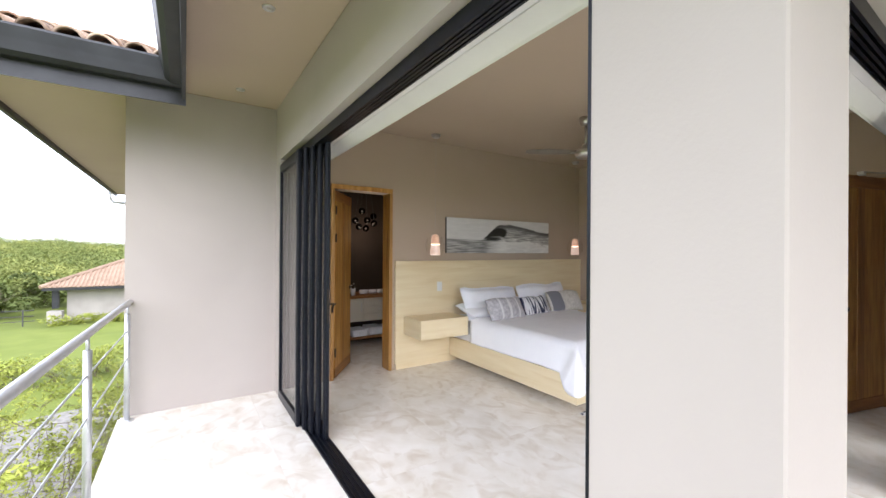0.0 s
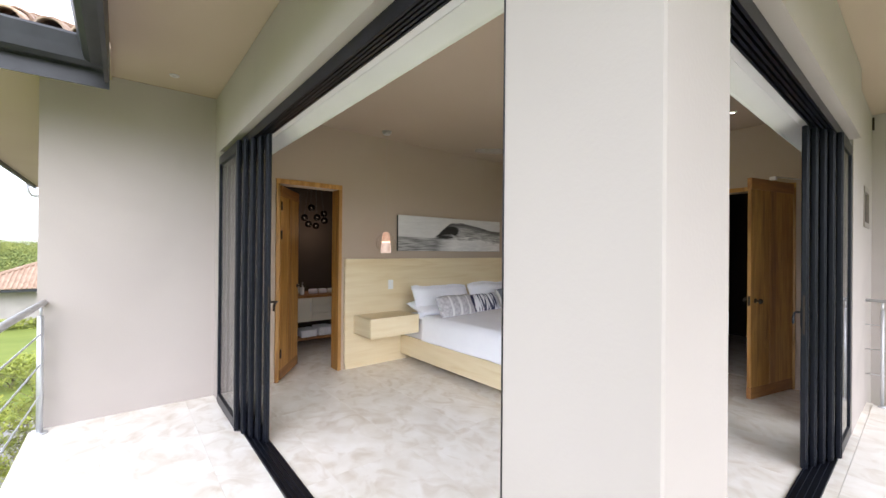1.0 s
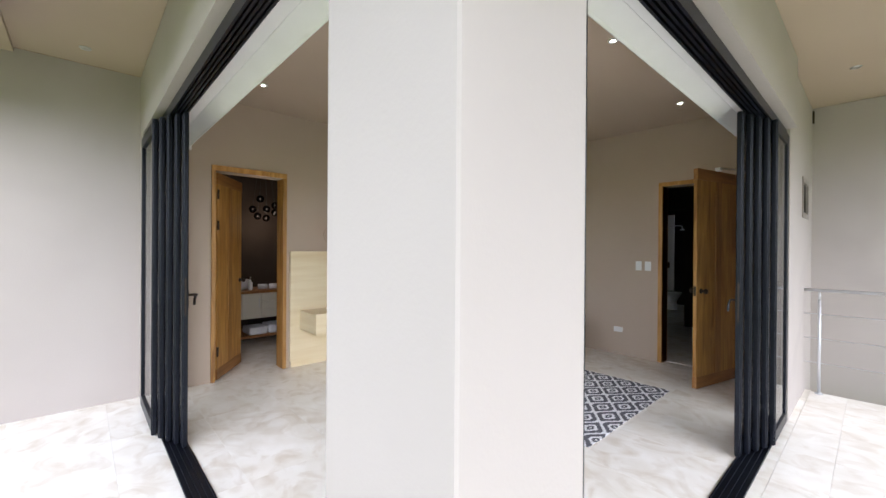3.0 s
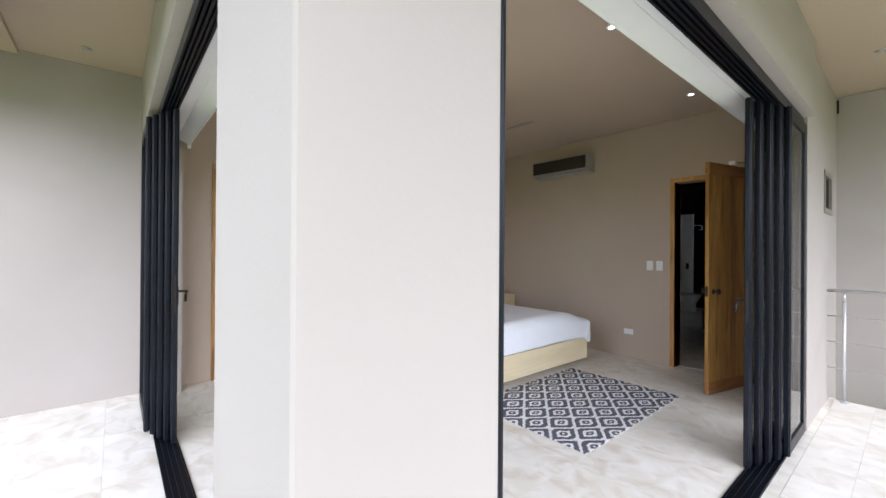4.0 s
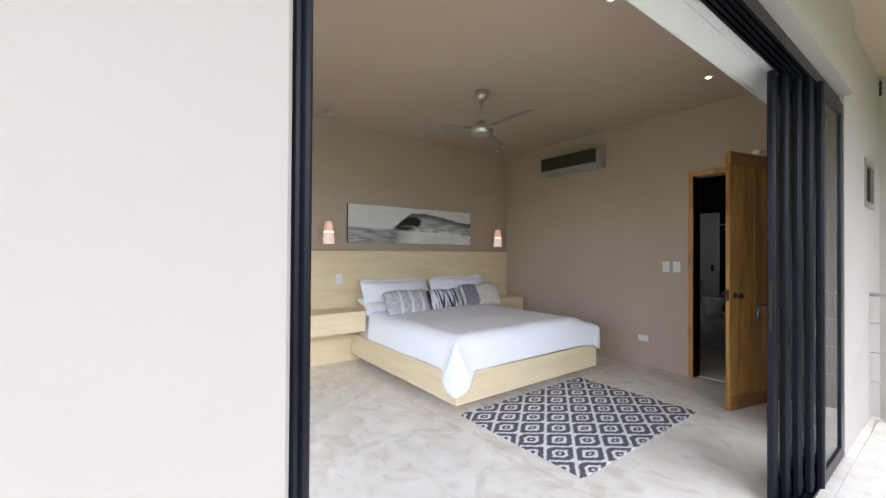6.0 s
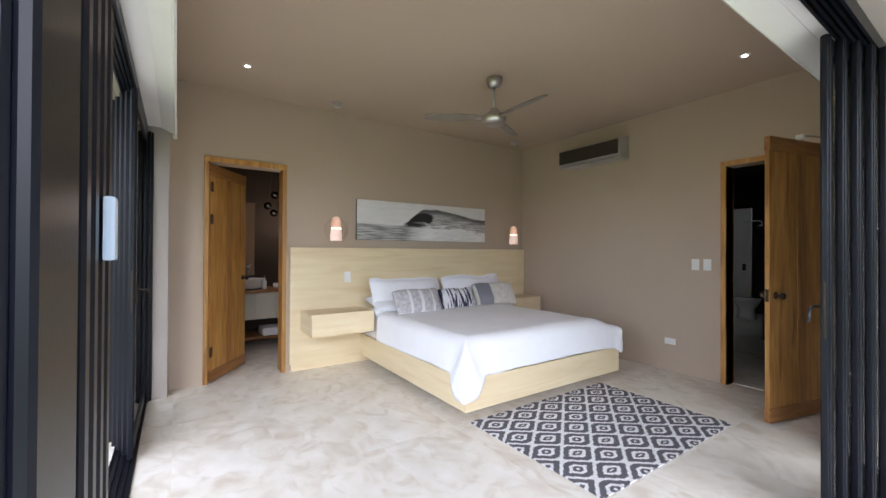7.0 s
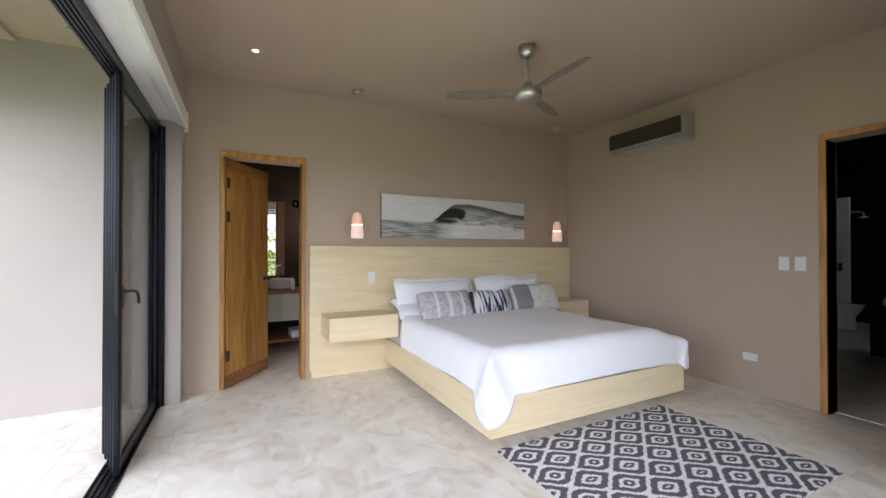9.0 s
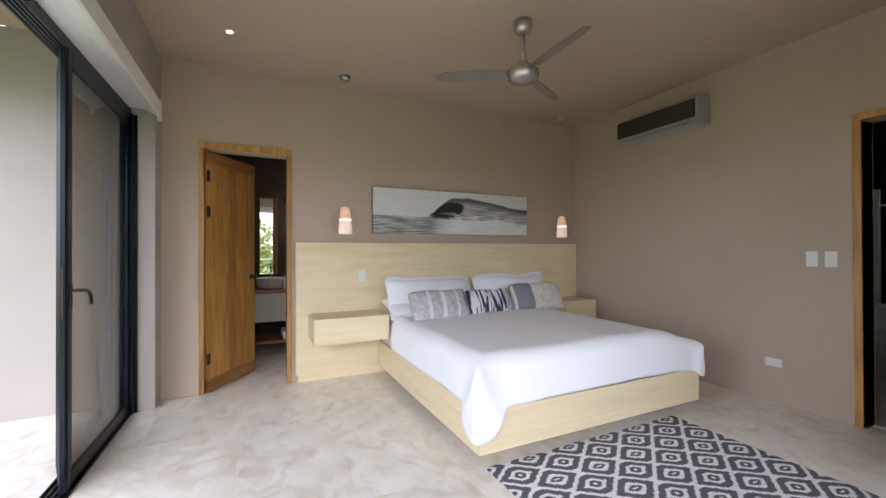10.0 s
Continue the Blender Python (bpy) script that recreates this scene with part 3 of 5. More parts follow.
def coverlet():
    """A cotton coverlet over the mattress: falls over three sides, with flaps hanging at the foot corners."""
    x0, x1, y0, y1, top = 3.275, 5.30, 2.485, 4.10, 0.655
    drop, r, flap = 0.355, 0.085, 0.20
    nu, nv = 110, 96
    w = x1 - x0

    def bend(d):
        a = min(d / r, math.pi / 2)
        return r * math.sin(a), r * (1 - math.cos(a)) + max(0.0, d - r * math.pi / 2)

    bm = bmesh.new()
    grid = []
    for j in range(nv + 1):
        row = []
        v = -drop + (y1 - y0 - r + drop) * j / nv
        for i in range(nu + 1):
            u = -drop + (w - 2 * r + 2 * drop) * i / nu
            west = u < (w - 2 * r) / 2
            q = u if west else (w - 2 * r) - u          # distance in from the nearer side edge
            du, dv = max(0.0, -q), max(0.0, -v)
            ripple = 0.006 * math.sin(7.0 * v + 2 * math.sin(3 * v)) if du > dv else 0.006 * math.sin(6.0 * u + 2 * math.sin(2.3 * u))
            if du > 0 and dv > 0:
                big, small = max(du, dv), min(du, dv)
                s = (du - dv) / big
                o, z = bend(big)
                z += (0.17 if west else 0.05) * (1 - abs(s) ** 3) * big / drop
                out = o - r + 0.012 + (0.045 if west else 0.03) * min(1.0, small / 0.07) + ripple * min(1, big / 0.2)
                k = (flap if west else 0.08) * big / drop
                ex = -out + (0 if s > 0 else k * abs(s) ** 0.65)
                ey = -out + (0 if s < 0 else k * abs(s) ** 0.65)
            else:
                o, z = bend(max(du, dv))
                out = (o - r + (0.012 + ripple) * min(1.0, max(du, dv) / 0.2)) if max(du, dv) > 0 else 0.0
                if du > 0:
                    ex, ey = -out, r + v + ((flap if west else 0.08) - r) * du / drop * max(0.0, 1 - v / 0.6)
                elif dv > 0:
                    ex, ey = r + q + ((flap if west else 0.08) - r) * dv / drop * max(0.0, 1 - q / 0.6), -out
                else:
                    ex, ey = r + q, r + v
            px = x0 + ex if west else x1 - ex
            py = y0 + ey
            pz = top - z
            pz += 0.007 * noise.noise(Vector((u * 2.2, v * 2.2, 0.3))) + 0.003 * noise.noise(Vector((u * 7, v * 7, 1.3)))
            if not west:
                pz -= 0.085 * max(0.0, 1 - max(q, 0.0) / 0.36) ** 2 * (1 - 0.8 * min(1.0, max(du, dv) / drop))      # the far side sinks towards its edge
            pz += 0.010 * math.exp(-((u - w / 2) / 0.9) ** 2)
            if max(du, dv) > 0.15:
                pz += 0.006 * noise.noise(Vector((px * 4, py * 4, 3.1)))
            row.append(bm.verts.new((px, py, pz)))
        grid.append(row)
    for a, b in zip(grid, grid[1:]):
        for i in range(nu):
            bm.faces.new((a[i], a[i + 1], b[i + 1], b[i]))
    ob = single("coverlet", bm, LINEN, "smooth white cotton coverlet with a corner hanging down", "bedspread", smooth=True)
    sol = ob.modifiers.new("thickness", "SOLIDIFY")
    sol.thickness, sol.offset = 0.006, 1
    return ob


coverlet()
single("fitted_sheet", box(3.298, 5.277, 4.02, 4.57, 0.305, 0.636, 0.045, 4), LINEN, "white fitted sheet at the head of the bed", "sheet", smooth=True)


def pillow(name, material, w, h, t, at, tilt, turn, label, seed, flange=0.0):
    """A stuffed pillow: w wide, h high, t thick, pinched corners and creases."""
    bm = bmesh.new()
    n = 30 if flange else 22
    sides = []
    for s in (1, -1):
        g = []
        for j in range(n + 1):
            row = []
            for i in range(n + 1):
                u, v = (2 * i / n - 1) * (1 + 2 * flange / w), (2 * j / n - 1) * (1 + 2 * flange / h)
                fu, fv, u, v = max(0.0, abs(u) - 1) * math.copysign(w / 2, u), max(0.0, abs(v) - 1) * math.copysign(h / 2, v), max(-1.0, min(1.0, u)), max(-1.0, min(1.0, v))
                puff = max(0.0, (1 - abs(u) ** 2.6)) ** 0.55 * max(0.0, (1 - abs(v) ** 2.6)) ** 0.55
                pinch = 1 - 0.03 * (1 - abs(v) ** 2) * abs(u) ** 3 - 0.035 * abs(v) ** 7 * abs(u)
                pinchv = 1 - 0.03 * (1 - abs(u) ** 2) * abs(v) ** 3 - 0.05 * abs(u) ** 7 * max(0.0, v)
                wob = 0.10 * noise.noise(Vector((u * 2 + seed, v * 2, s))) + 0.04 * noise.noise(Vector((u * 6 + seed, v * 6, s)))
                hem = 0.3 * (abs(fu) + abs(fv)) * noise.noise(Vector((u * 5, v * 5, seed)))
                row.append(bm.verts.new((u * w / 2 * pinch + fu, -s * max(t / 2 * puff * (1 + wob), 0.002 if flange else 0.0) + hem, (v + 1) * h / 2 * pinchv + fv + hem + (0.035 if flange else 0.02) * noise.noise(Vector((u * 1.5, seed, v))))))
            g.append(row)
        sides.append(g)
        for a, b in zip(g, g[1:]):
            for i in range(n):
                bm.faces.new((a[i], a[i + 1], b[i + 1], b[i]))
    bmesh.ops.remove_doubles(bm, verts=bm.verts, dist=0.002)
    bm.transform(Matrix.Translation(at) @ Matrix.Rotation(radians(turn), 4, "Z") @ Matrix.Rotation(radians(-tilt), 4, "X"))
    return single(name, bm, material, label, "pillow", smooth=True)


STRIPES = bpy.data.materials.new("indigo and white slanting stripes")


def stripes_material(m):
    m.use_nodes = True
    n, l = m.node_tree.nodes, m.node_tree.links
    b = n["Principled BSDF"]
    b.inputs["Roughness"].default_value = 0.8
    tc, mp, no, ra = n.new("ShaderNodeTexCoord"), n.new("ShaderNodeMapping"), n.new("ShaderNodeTexNoise"), n.new("ShaderNodeValToRGB")
    mp.inputs["Rotation"].default_value = (0, radians(48), 0)
    mp.inputs["Scale"].default_value = (30, 1, 4.0)
    no.inputs["Scale"].default_value, no.inputs["Detail"].default_value = 1.0, 3.0
    ra.color_ramp.interpolation = "EASE"
    ra.color_ramp.elements[0].position, ra.color_ramp.elements[1].position = 0.46, 0.53
    ra.color_ramp.elements[0].color, ra.color_ramp.elements[1].color = (0.022, 0.028, 0.075, 1), (0.74, 0.74, 0.77, 1)
    l.new(tc.outputs["Object"], mp.inputs[0])
    l.new(mp.outputs[0], no.inputs["Vector"])
    l.new(no.outputs["Fac"], ra.inputs[0])
    l.new(ra.outputs[0], b.inputs["Base Color"])


stripes_material(STRIPES)
# pillows: large ones stand against the headboard on flat ones
pillow("pillow", PILLOW, 0.95, 0.46, 0.16, (3.72, 4.04, 0.69), 78, 0, "flat white pillow under the standing one", 1.0)
pillow("pillow", PILLOW, 0.90, 0.46, 0.16, (4.78, 4.05, 0.69), 78, 0, "flat white pillow under the standing one", 2.0)
pillow("pillow", PILLOW, 0.93, 0.39, 0.25, (3.755, 4.19, 0.645), 26, 1, "large white flanged pillow leaning on the headboard", 3.0, 0.03)
pillow("pillow", PILLOW, 0.93, 0.39, 0.25, (4.775, 4.21, 0.65), 25, -2, "large white flanged pillow leaning on the headboard", 4.0, 0.03)
pillow("cushion", SILVER_BANDS, 0.62, 0.31, 0.15, (3.675, 3.83, 0.648), 30, 2, "silver satin cushion with pale stripes", 5.0)
pillow("cushion", STRIPES, 0.55, 0.285, 0.13, (4.28, 3.90, 0.648), 30, 4, "cushion with indigo and white slanting stripes", 6.0)
pillow("cushion", BEIGE_BAND, 0.66, 0.33, 0.15, (4.90, 3.92, 0.648), 28, -5, "pale satin cushion with a wide silver band", 7.0)


# ---- rug ----
def rug_material():
    """Grey stepped rings on white, in staggered rows."""
    m = bpy.data.materials.new("woven ring pattern")
    m.use_nodes = True
    n, l = m.node_tree.nodes, m.node_tree.links
    b = n["Principled BSDF"]
    b.inputs["Roughness"].default_value = 0.95

    def op(kind, a, c=None):
        k = n.new("ShaderNodeMath")
        k.operation = kind
        for i, v in enumerate((a, c)):
            if v is None:
                continue
            if isinstance(v, (int, float)):
                k.inputs[i].default_value = v
            else:
                l.new(v, k.inputs[i])
        return k.outputs[0]

    tc, sep = n.new("ShaderNodeTexCoord"), n.new("ShaderNodeSeparateXYZ")
    l.new(tc.outputs["Object"], sep.inputs[0])
    PX, PY, STEP = 0.32, 0.25, 0.0100
    sx, sy = op("ADD", op("SNAP", op("ADD", sep.outputs["X"], 0.07), STEP), STEP / 2), op("ADD", op("SNAP", op("ADD", sep.outputs["Y"], 0.07), STEP), STEP / 2)

    def ring(ox, oy):
        fx = op("ABSOLUTE", op("SUBTRACT", op("FRACT", op("ADD", op("DIVIDE", sx, PX), ox + 40)), 0.5))
        fy = op("ABSOLUTE", op("SUBTRACT", op("FRACT", op("ADD", op("DIVIDE", sy, PY), oy + 40)), 0.5))
        return op("MAXIMUM", op("ADD", fx, fy), op("ADD", op("MULTIPLY", fy, 1.1), 0.04))

    d = op("MINIMUM", ring(0.0, 0.0), ring(0.5, 0.5))
    core = op("MULTIPLY", op("LESS_THAN", d, 0.15), op("GREATER_THAN", d, 0.065))
    band = op("MULTIPLY", op("GREATER_THAN", d, 0.262), op("LESS_THAN", d, 0.445))
    dark = op("MAXIMUM", core, band)
    mix, no = n.new("ShaderNodeMix"), n.new("ShaderNodeTexNoise")
    mix.data_type = "RGBA"
    mix.inputs[6].default_value, mix.inputs[7].default_value = (0.78, 0.78, 0.80, 1), (0.105, 0.103, 0.122, 1)
    l.new(dark, mix.inputs[0])
    hs, mr = n.new("ShaderNodeHueSaturation"), n.new("ShaderNodeMapRange")
    no.inputs["Scale"].default_value = 60
    mr.inputs[3].default_value, mr.inputs[4].default_value = 0.82, 1.15
    l.new(tc.outputs["Object"], no.inputs["Vector"])
    l.new(no.outputs["Fac"], mr.inputs[0])
    l.new(mr.outputs[0], hs.inputs["Value"])
    l.new(mix.outputs[2], hs.inputs["Color"])
    l.new(hs.outputs["Color"], b.inputs["Base Color"])
    wv, bu = n.new("ShaderNodeTexNoise"), n.new("ShaderNodeBump")
    wv.inputs["Scale"].default_value = 220
    bu.inputs["Strength"].default_value, bu.inputs["Distance"].default_value = 0.6, 0.004
    l.new(tc.outputs["Object"], wv.inputs["Vector"])
    l.new(wv.outputs["Fac"], bu.inputs["Height"])
    l.new(bu.outputs[0], b.inputs["Normal"])
    return m


def rug():
    bm = bmesh.new()
    w, d, n = 1.69, 1.165, 40
    top = [[bm.verts.new((w * (i / n - 0.5) + 0.004 * noise.noise(Vector((i * .3, j * .3, 5))), d * (j / n - 0.5) + 0.006 * noise.noise(Vector((i * .3, j * .3, 0))),
                          0.009 + 0.003 * noise.noise(Vector((i * .15, j * .15, 2))))) for i in range(n + 1)] for j in range(n + 1)]
    for a, b in zip(top, top[1:]):
        for i in range(n):
            bm.faces.new((a[i], a[i + 1], b[i + 1], b[i]))
    edge = [v for v in bm.edges if v.is_boundary]
    ext = bmesh.ops.extrude_edge_only(bm, edges=edge)
    for v in ext["geom"]:
        if isinstance(v, bmesh.types.BMVert):
            v.co.z = 0.001
    ob = single("rug", bm, rug_material(), "flat woven rug with grey and white stepped ring pattern", "rug")
    ob.matrix_basis = pose(4.161, 1.90, 0.001, 0, 0, 0.4)


rug()


# ---- picture ----
def wave_material():
    """A black and white photograph of a breaking wave: u to the right, v up."""
    m = bpy.data.materials.new("wave photograph")
    m.use_nodes = True
    n, l = m.node_tree.nodes, m.node_tree.links
    b = n["Principled BSDF"]
    b.inputs["Roughness"].default_value = 0.45

    def op(kind, a, c=None, e=None):
        k = n.new("ShaderNodeMath")
        k.operation = kind
        for i, v in enumerate((a, c, e)):
            if v is None:
                continue
            if isinstance(v, (int, float)):
                k.inputs[i].default_value = v
            else:
                l.new(v, k.inputs[i])
        return k.outputs[0]

    def soft(x, a, c):
        k = n.new("ShaderNodeMapRange")
        k.interpolation_type = "SMOOTHSTEP"
        k.inputs[1].default_value, k.inputs[2].default_value = a, c
        l.new(x, k.inputs[0])
        return k.outputs[0]

    def tone(fac, a, c):
        return op("ADD", op("MULTIPLY", op("SUBTRACT", 1.0, fac), a), op("MULTIPLY", fac, c))

    tc, sep, mp = n.new("ShaderNodeTexCoord"), n.new("ShaderNodeSeparateXYZ"), n.new("ShaderNodeMapping")
    l.new(tc.outputs["Generated"], sep.inputs[0])
    u, v = sep.outputs["X"], sep.outputs["Z"]
    mp.inputs["Scale"].default_value = (7, 1, 9)
    l.new(tc.outputs["Generated"], mp.inputs[0])
    no = n.new("ShaderNodeTexNoise")
    no.inputs["Scale"].default_value, no.inputs["Detail"].default_value, no.inputs["Distortion"].default_value = 1.3, 8.0, 0.8
    l.new(mp.outputs[0], no.inputs["Vector"])
    f = no.outputs["Fac"]
    mp2 = n.new("ShaderNodeMapping")
    mp2.inputs["Scale"].default_value = (5, 1, 26)
    mp2.inputs["Rotation"].default_value = (0, radians(12), 0)
    l.new(tc.outputs["Generated"], mp2.inputs[0])
    no2 = n.new("ShaderNodeTexNoise")
    no2.inputs["Scale"].default_value, no2.inputs["Detail"].default_value = 1.5, 6.0
    l.new(mp2.outputs[0], no2.inputs["Vector"])
    g = no2.outputs["Fac"]
    sky = op("ADD", 0.60, op("MULTIPLY", f, 0.22))
    # crest line of the wave: rises at a third of the width, then falls to the right
    rise = soft(u, 0.27, 0.50)
    fall = soft(u, 0.55, 1.0)
    crest = op("ADD", op("SUBTRACT", op("MULTIPLY", rise, 0.50), op("MULTIPLY", fall, 0.22)), op("ADD", 0.33, op("MULTIPLY", f, 0.10)))
    body = soft(op("SUBTRACT", crest, v), -0.01, 0.03)
    lip = op("MULTIPLY", body, op("SUBTRACT", 1.0, soft(op("SUBTRACT", crest, v), 0.06, 0.20)))
    face = tone(soft(g, 0.35, 0.66), 0.20, 0.62)
    face = tone(op("MULTIPLY", lip, op("MULTIPLY", soft(u, 0.30, 0.36), 0.8)), face, 0.05)
    e = op("ADD", op("POWER", op("DIVIDE", op("SUBTRACT", u, 0.44), 0.118), 2.0), op("POWER", op("DIVIDE", op("SUBTRACT", v, op("ADD", 0.55, op("MULTIPLY", op("SUBTRACT", u, 0.44), 0.8))), 0.21), 2.0))
    barrel = op("SUBTRACT", 1.0, soft(op("ADD", e, op("MULTIPLY", f, 0.7)), 0.95, 1.35))
    face = tone(barrel, face, 0.018)
    col = tone(body, sky, face)
    sea = soft(op("SUBTRACT", op("SUBTRACT", 0.41, op("MULTIPLY", u, 0.10)), v), -0.02, 0.03)
    col = tone(sea, col, tone(soft(g, 0.38, 0.62), 0.17, 0.52))
    foam = op("MULTIPLY", soft(op("SUBTRACT", op("ADD", op("MULTIPLY", f, 0.5), op("SUBTRACT", 0.16, op("MULTIPLY", soft(u, 0.75, 1.0), 0.12))), v), -0.06, 0.10), soft(u, 0.30, 0.50))
    col = tone(foam, col, op("ADD", 0.56, op("MULTIPLY", f, 0.40)))
    rgb = n.new("ShaderNodeCombineColor")
    for i in range(3):
        l.new(op("MULTIPLY", col, (1.0, 0.985, 0.97)[i]), rgb.inputs[i])
    l.new(rgb.outputs[0], b.inputs["Base Color"])
    return m


pic = thing("picture", "wide black and white canvas print of a breaking wave", "picture", (4.22, 4.62, 1.49))
part("print", box(3.212, 5.236, 4.600, 4.606, 1.490, 1.985), wave_material(), pic)
part("stretcher", box(3.211, 5.237, 4.607, 4.637, 1.489, 1.986, 0.002, 1), GUTTER, pic, "dark canvas edge")


# ---- lamps ----
def pendant(x, y):
    p = thing("pendant_lamp", "clear glass globe pendant with a glowing amber shade", "pendant lamp", (x, y, 1.45), "bedside pendants")
    part("canopy", lathe([(0.06, 2.985), (0.06, 2.998)], (x, y, 0), 20), STEEL, p, "steel ceiling rose")
    part("canopy_cup", lathe([(0.015, 2.955), (0.045, 2.96), (0.05, 2.985)], (x, y, 0), 20), STEEL, p, smooth=True)
    part("cord", rod((x, y, 1.72), (x, y, 2.955), 0.0011, seg=6), AC_SILVER, p, "thin grey cord")
    part("shade", lathe([(0.055, 1.605), (0.054, 1.62), (0.049, 1.68), (0.044, 1.705), (0.030, 1.722), (0.008, 1.730)], (x, y, 0), 24), AMBER, p, "glowing amber glass cap", True)
    part("diffuser", lathe([(0.060, 1.462), (0.066, 1.478), (0.064, 1.53), (0.057, 1.575), (0.054, 1.596)], (x, y, 0), 24), PEARL, p, "glowing frosted glass bell", True)
    part("filament_ring", lathe([(0.050, 1.596), (0.0585, 1.598), (0.0585, 1.603), (0.050, 1.605)], (x, y, 0), 24), SPARK, p, "bright glowing ring", True)
    r, c = 0.128, 1.585
    part("globe", lathe([(r * math.sin(a), c - r * math.cos(a)) for a in [math.pi * (0.13 + 0.84 * i / 14) for i in range(15)]], (x, y, 0), 28), BULB_GLASS, p, "clear glass globe", True).visible_shadow = False


pendant(2.867, 4.345)
pendant(5.585, 4.345)


def downlight(x, y, z, lit, label):
    d = thing("downlight", label, "downlight", (x, y, z), "lit downlights" if lit else "balcony downlights")
    part("trim_ring", lathe([(0.018, -0.002), (0.018, -0.009), (0.035, -0.009), (0.039, -0.003), (0.039, 0.0)], (x, y, z), 24), VALANCE if lit else STEEL, d, smooth=True)
    part("lens", lathe([(0.016, -0.006), (0.016, -0.003)], (x, y, z), 20), LENS_ON if lit else LENS_OFF, d, "glowing lens" if lit else "unlit frosted lens")


for px, py in DOWNLIGHTS:
    downlight(px, py, CEIL_Z, True, "small round lit downlight in the bedroom ceiling")
for px, py in ((0.625, 2.74), (0.628, 4.26), (5.59, 0.05), (3.2, -0.4), (0.625, 0.9)):
    downlight(px, py, SOFFIT_Z, False, "small round unlit downlight in the balcony soffit")


def ceiling_fan(x, y, turn):
    f = thing("ceiling_fan", "brushed steel ceiling fan with three slim grey blades", "ceiling fan", (x, y, 2.55))
    part("canopy", lathe([(0.018, 2.905), (0.05, 2.915), (0.066, 2.945), (0.07, 2.998)], (x, y, 0), 24), STEEL, f, smooth=True)
    part("downrod", rod((x, y, 2.68), (x, y, 2.91), 0.013), STEEL, f, smooth=True)
    part("coupling", lathe([(0.02, 2.71), (0.036, 2.70), (0.045, 2.665), (0.06, 2.655)], (x, y, 0), 24), STEEL, f, smooth=True)
    part("motor", lathe([(0.03, 2.55), (0.085, 2.556), (0.108, 2.575), (0.118, 2.605), (0.112, 2.635), (0.085, 2.652), (0.05, 2.658)], (x, y, 0), 28), STEEL, f, smooth=True)
    for k in range(3):
        own = bmesh.new()
        n = 14
        rows = []
        for i in range(n + 1):
            s = i / n
            rr = 0.11 + 0.55 * s
            half = 0.035 + 0.022 * math.sin(min(1, s * 1.25) * math.pi * 0.75) - 0.02 * max(0, s - 0.85) / 0.15
            tilt = radians(13)
            rows.append([own.verts.new((rr, yy * math.cos(tilt), 2.615 + yy * math.sin(tilt) + zz)) for yy, zz in ((-half, 0), (half, 0), (half, 0.006), (-half, 0.006))])
        for a, b in zip(rows, rows[1:]):
            for i in range(4):
                own.faces.new((a[i], a[(i + 1) % 4], b[(i + 1) % 4], b[i]))
        own.faces.new(rows[0])
        own.faces.new(rows[-1][::-1])
        own.transform(Matrix.Translation((x, y, 0)) @ Matrix.Rotation(radians(turn + 120 * k), 4, "Z"))
        part("blade", own, BLADE, f, "grey-brown fan blade")
        part("blade_arm", join(bmesh.new(), box(0.09, 0.17, -0.018, 0.018, 2.605, 2.613), Matrix.Translation((x, y, 0)) @ Matrix.Rotation(radians(turn + 120 * k), 4, "Z")), STEEL, f)


ceiling_fan(3.883, 2.86, 28)

# ---- air conditioner ----
ac = thing("air_conditioner", "wall-mounted split air conditioner with smoked front panel", "air conditioner", (6.05, 3.27, 2.5))
A0, A1 = 2.805, 3.715
body = bmesh.new()
prof = [(6.058, 2.512), (5.92, 2.518), (5.868, 2.540), (5.858, 2.735), (5.885, 2.768), (6.058, 2.795)]
ends = [[body.verts.new((px, a, pz)) for px, pz in prof] for a in (A0, A1)]
for i in range(6):
    body.faces.new((ends[0][i], ends[0][(i + 1) % 6], ends[1][(i + 1) % 6], ends[1][i]))
body.faces.new(ends[0])
body.faces.new(ends[1][::-1])
part("body", body, AC_SILVER, ac)
part("front_panel", box(5.845, 5.858, A0 + 0.02, A1 - 0.004, 2.565, 2.742, 0.004, 2), AC_DARK, ac, "smoked reflective front panel")
part("louvre", box(5.862, 5.955, A0 + 0.03, A1 - 0.03, 2.518, 2.526, 0.002, 1), AC_SILVER, ac, "closed air louvre")
part("bottom_strip", box(5.847, 5.862, A0 + 0.004, A1 - 0.004, 2.538, 2.562, 0.002, 1), AC_SILVER, ac)


# ---- switches and sockets ----
def plate_x(y0, y1, z0, z1, name, label, rocker=True):
    t = thing(name, label, name.replace("_", " "), (X_E, (y0 + y1) / 2, z0))
    part("plate", box(X_E - 0.007, X_E - 0.001, y0, y1, z0, z1, 0.002, 2), WHITE, t)
    w = y1 - y0
    if rocker:
        part("rocker", box(X_E - 0.010, X_E - 0.0072, y0 + w * 0.28, y1 - w * 0.28, z0 + 0.025, z1 - 0.025, 0.001, 1), WHITE, t)
    else:
        for c in (0.3, 0.7):
            part("socket", box(X_E - 0.0085, X_E - 0.0072, y0 + w * c - 0.012, y0 + w * c + 0.012, z0 + 0.018, z1 - 0.018), WHITE, t)


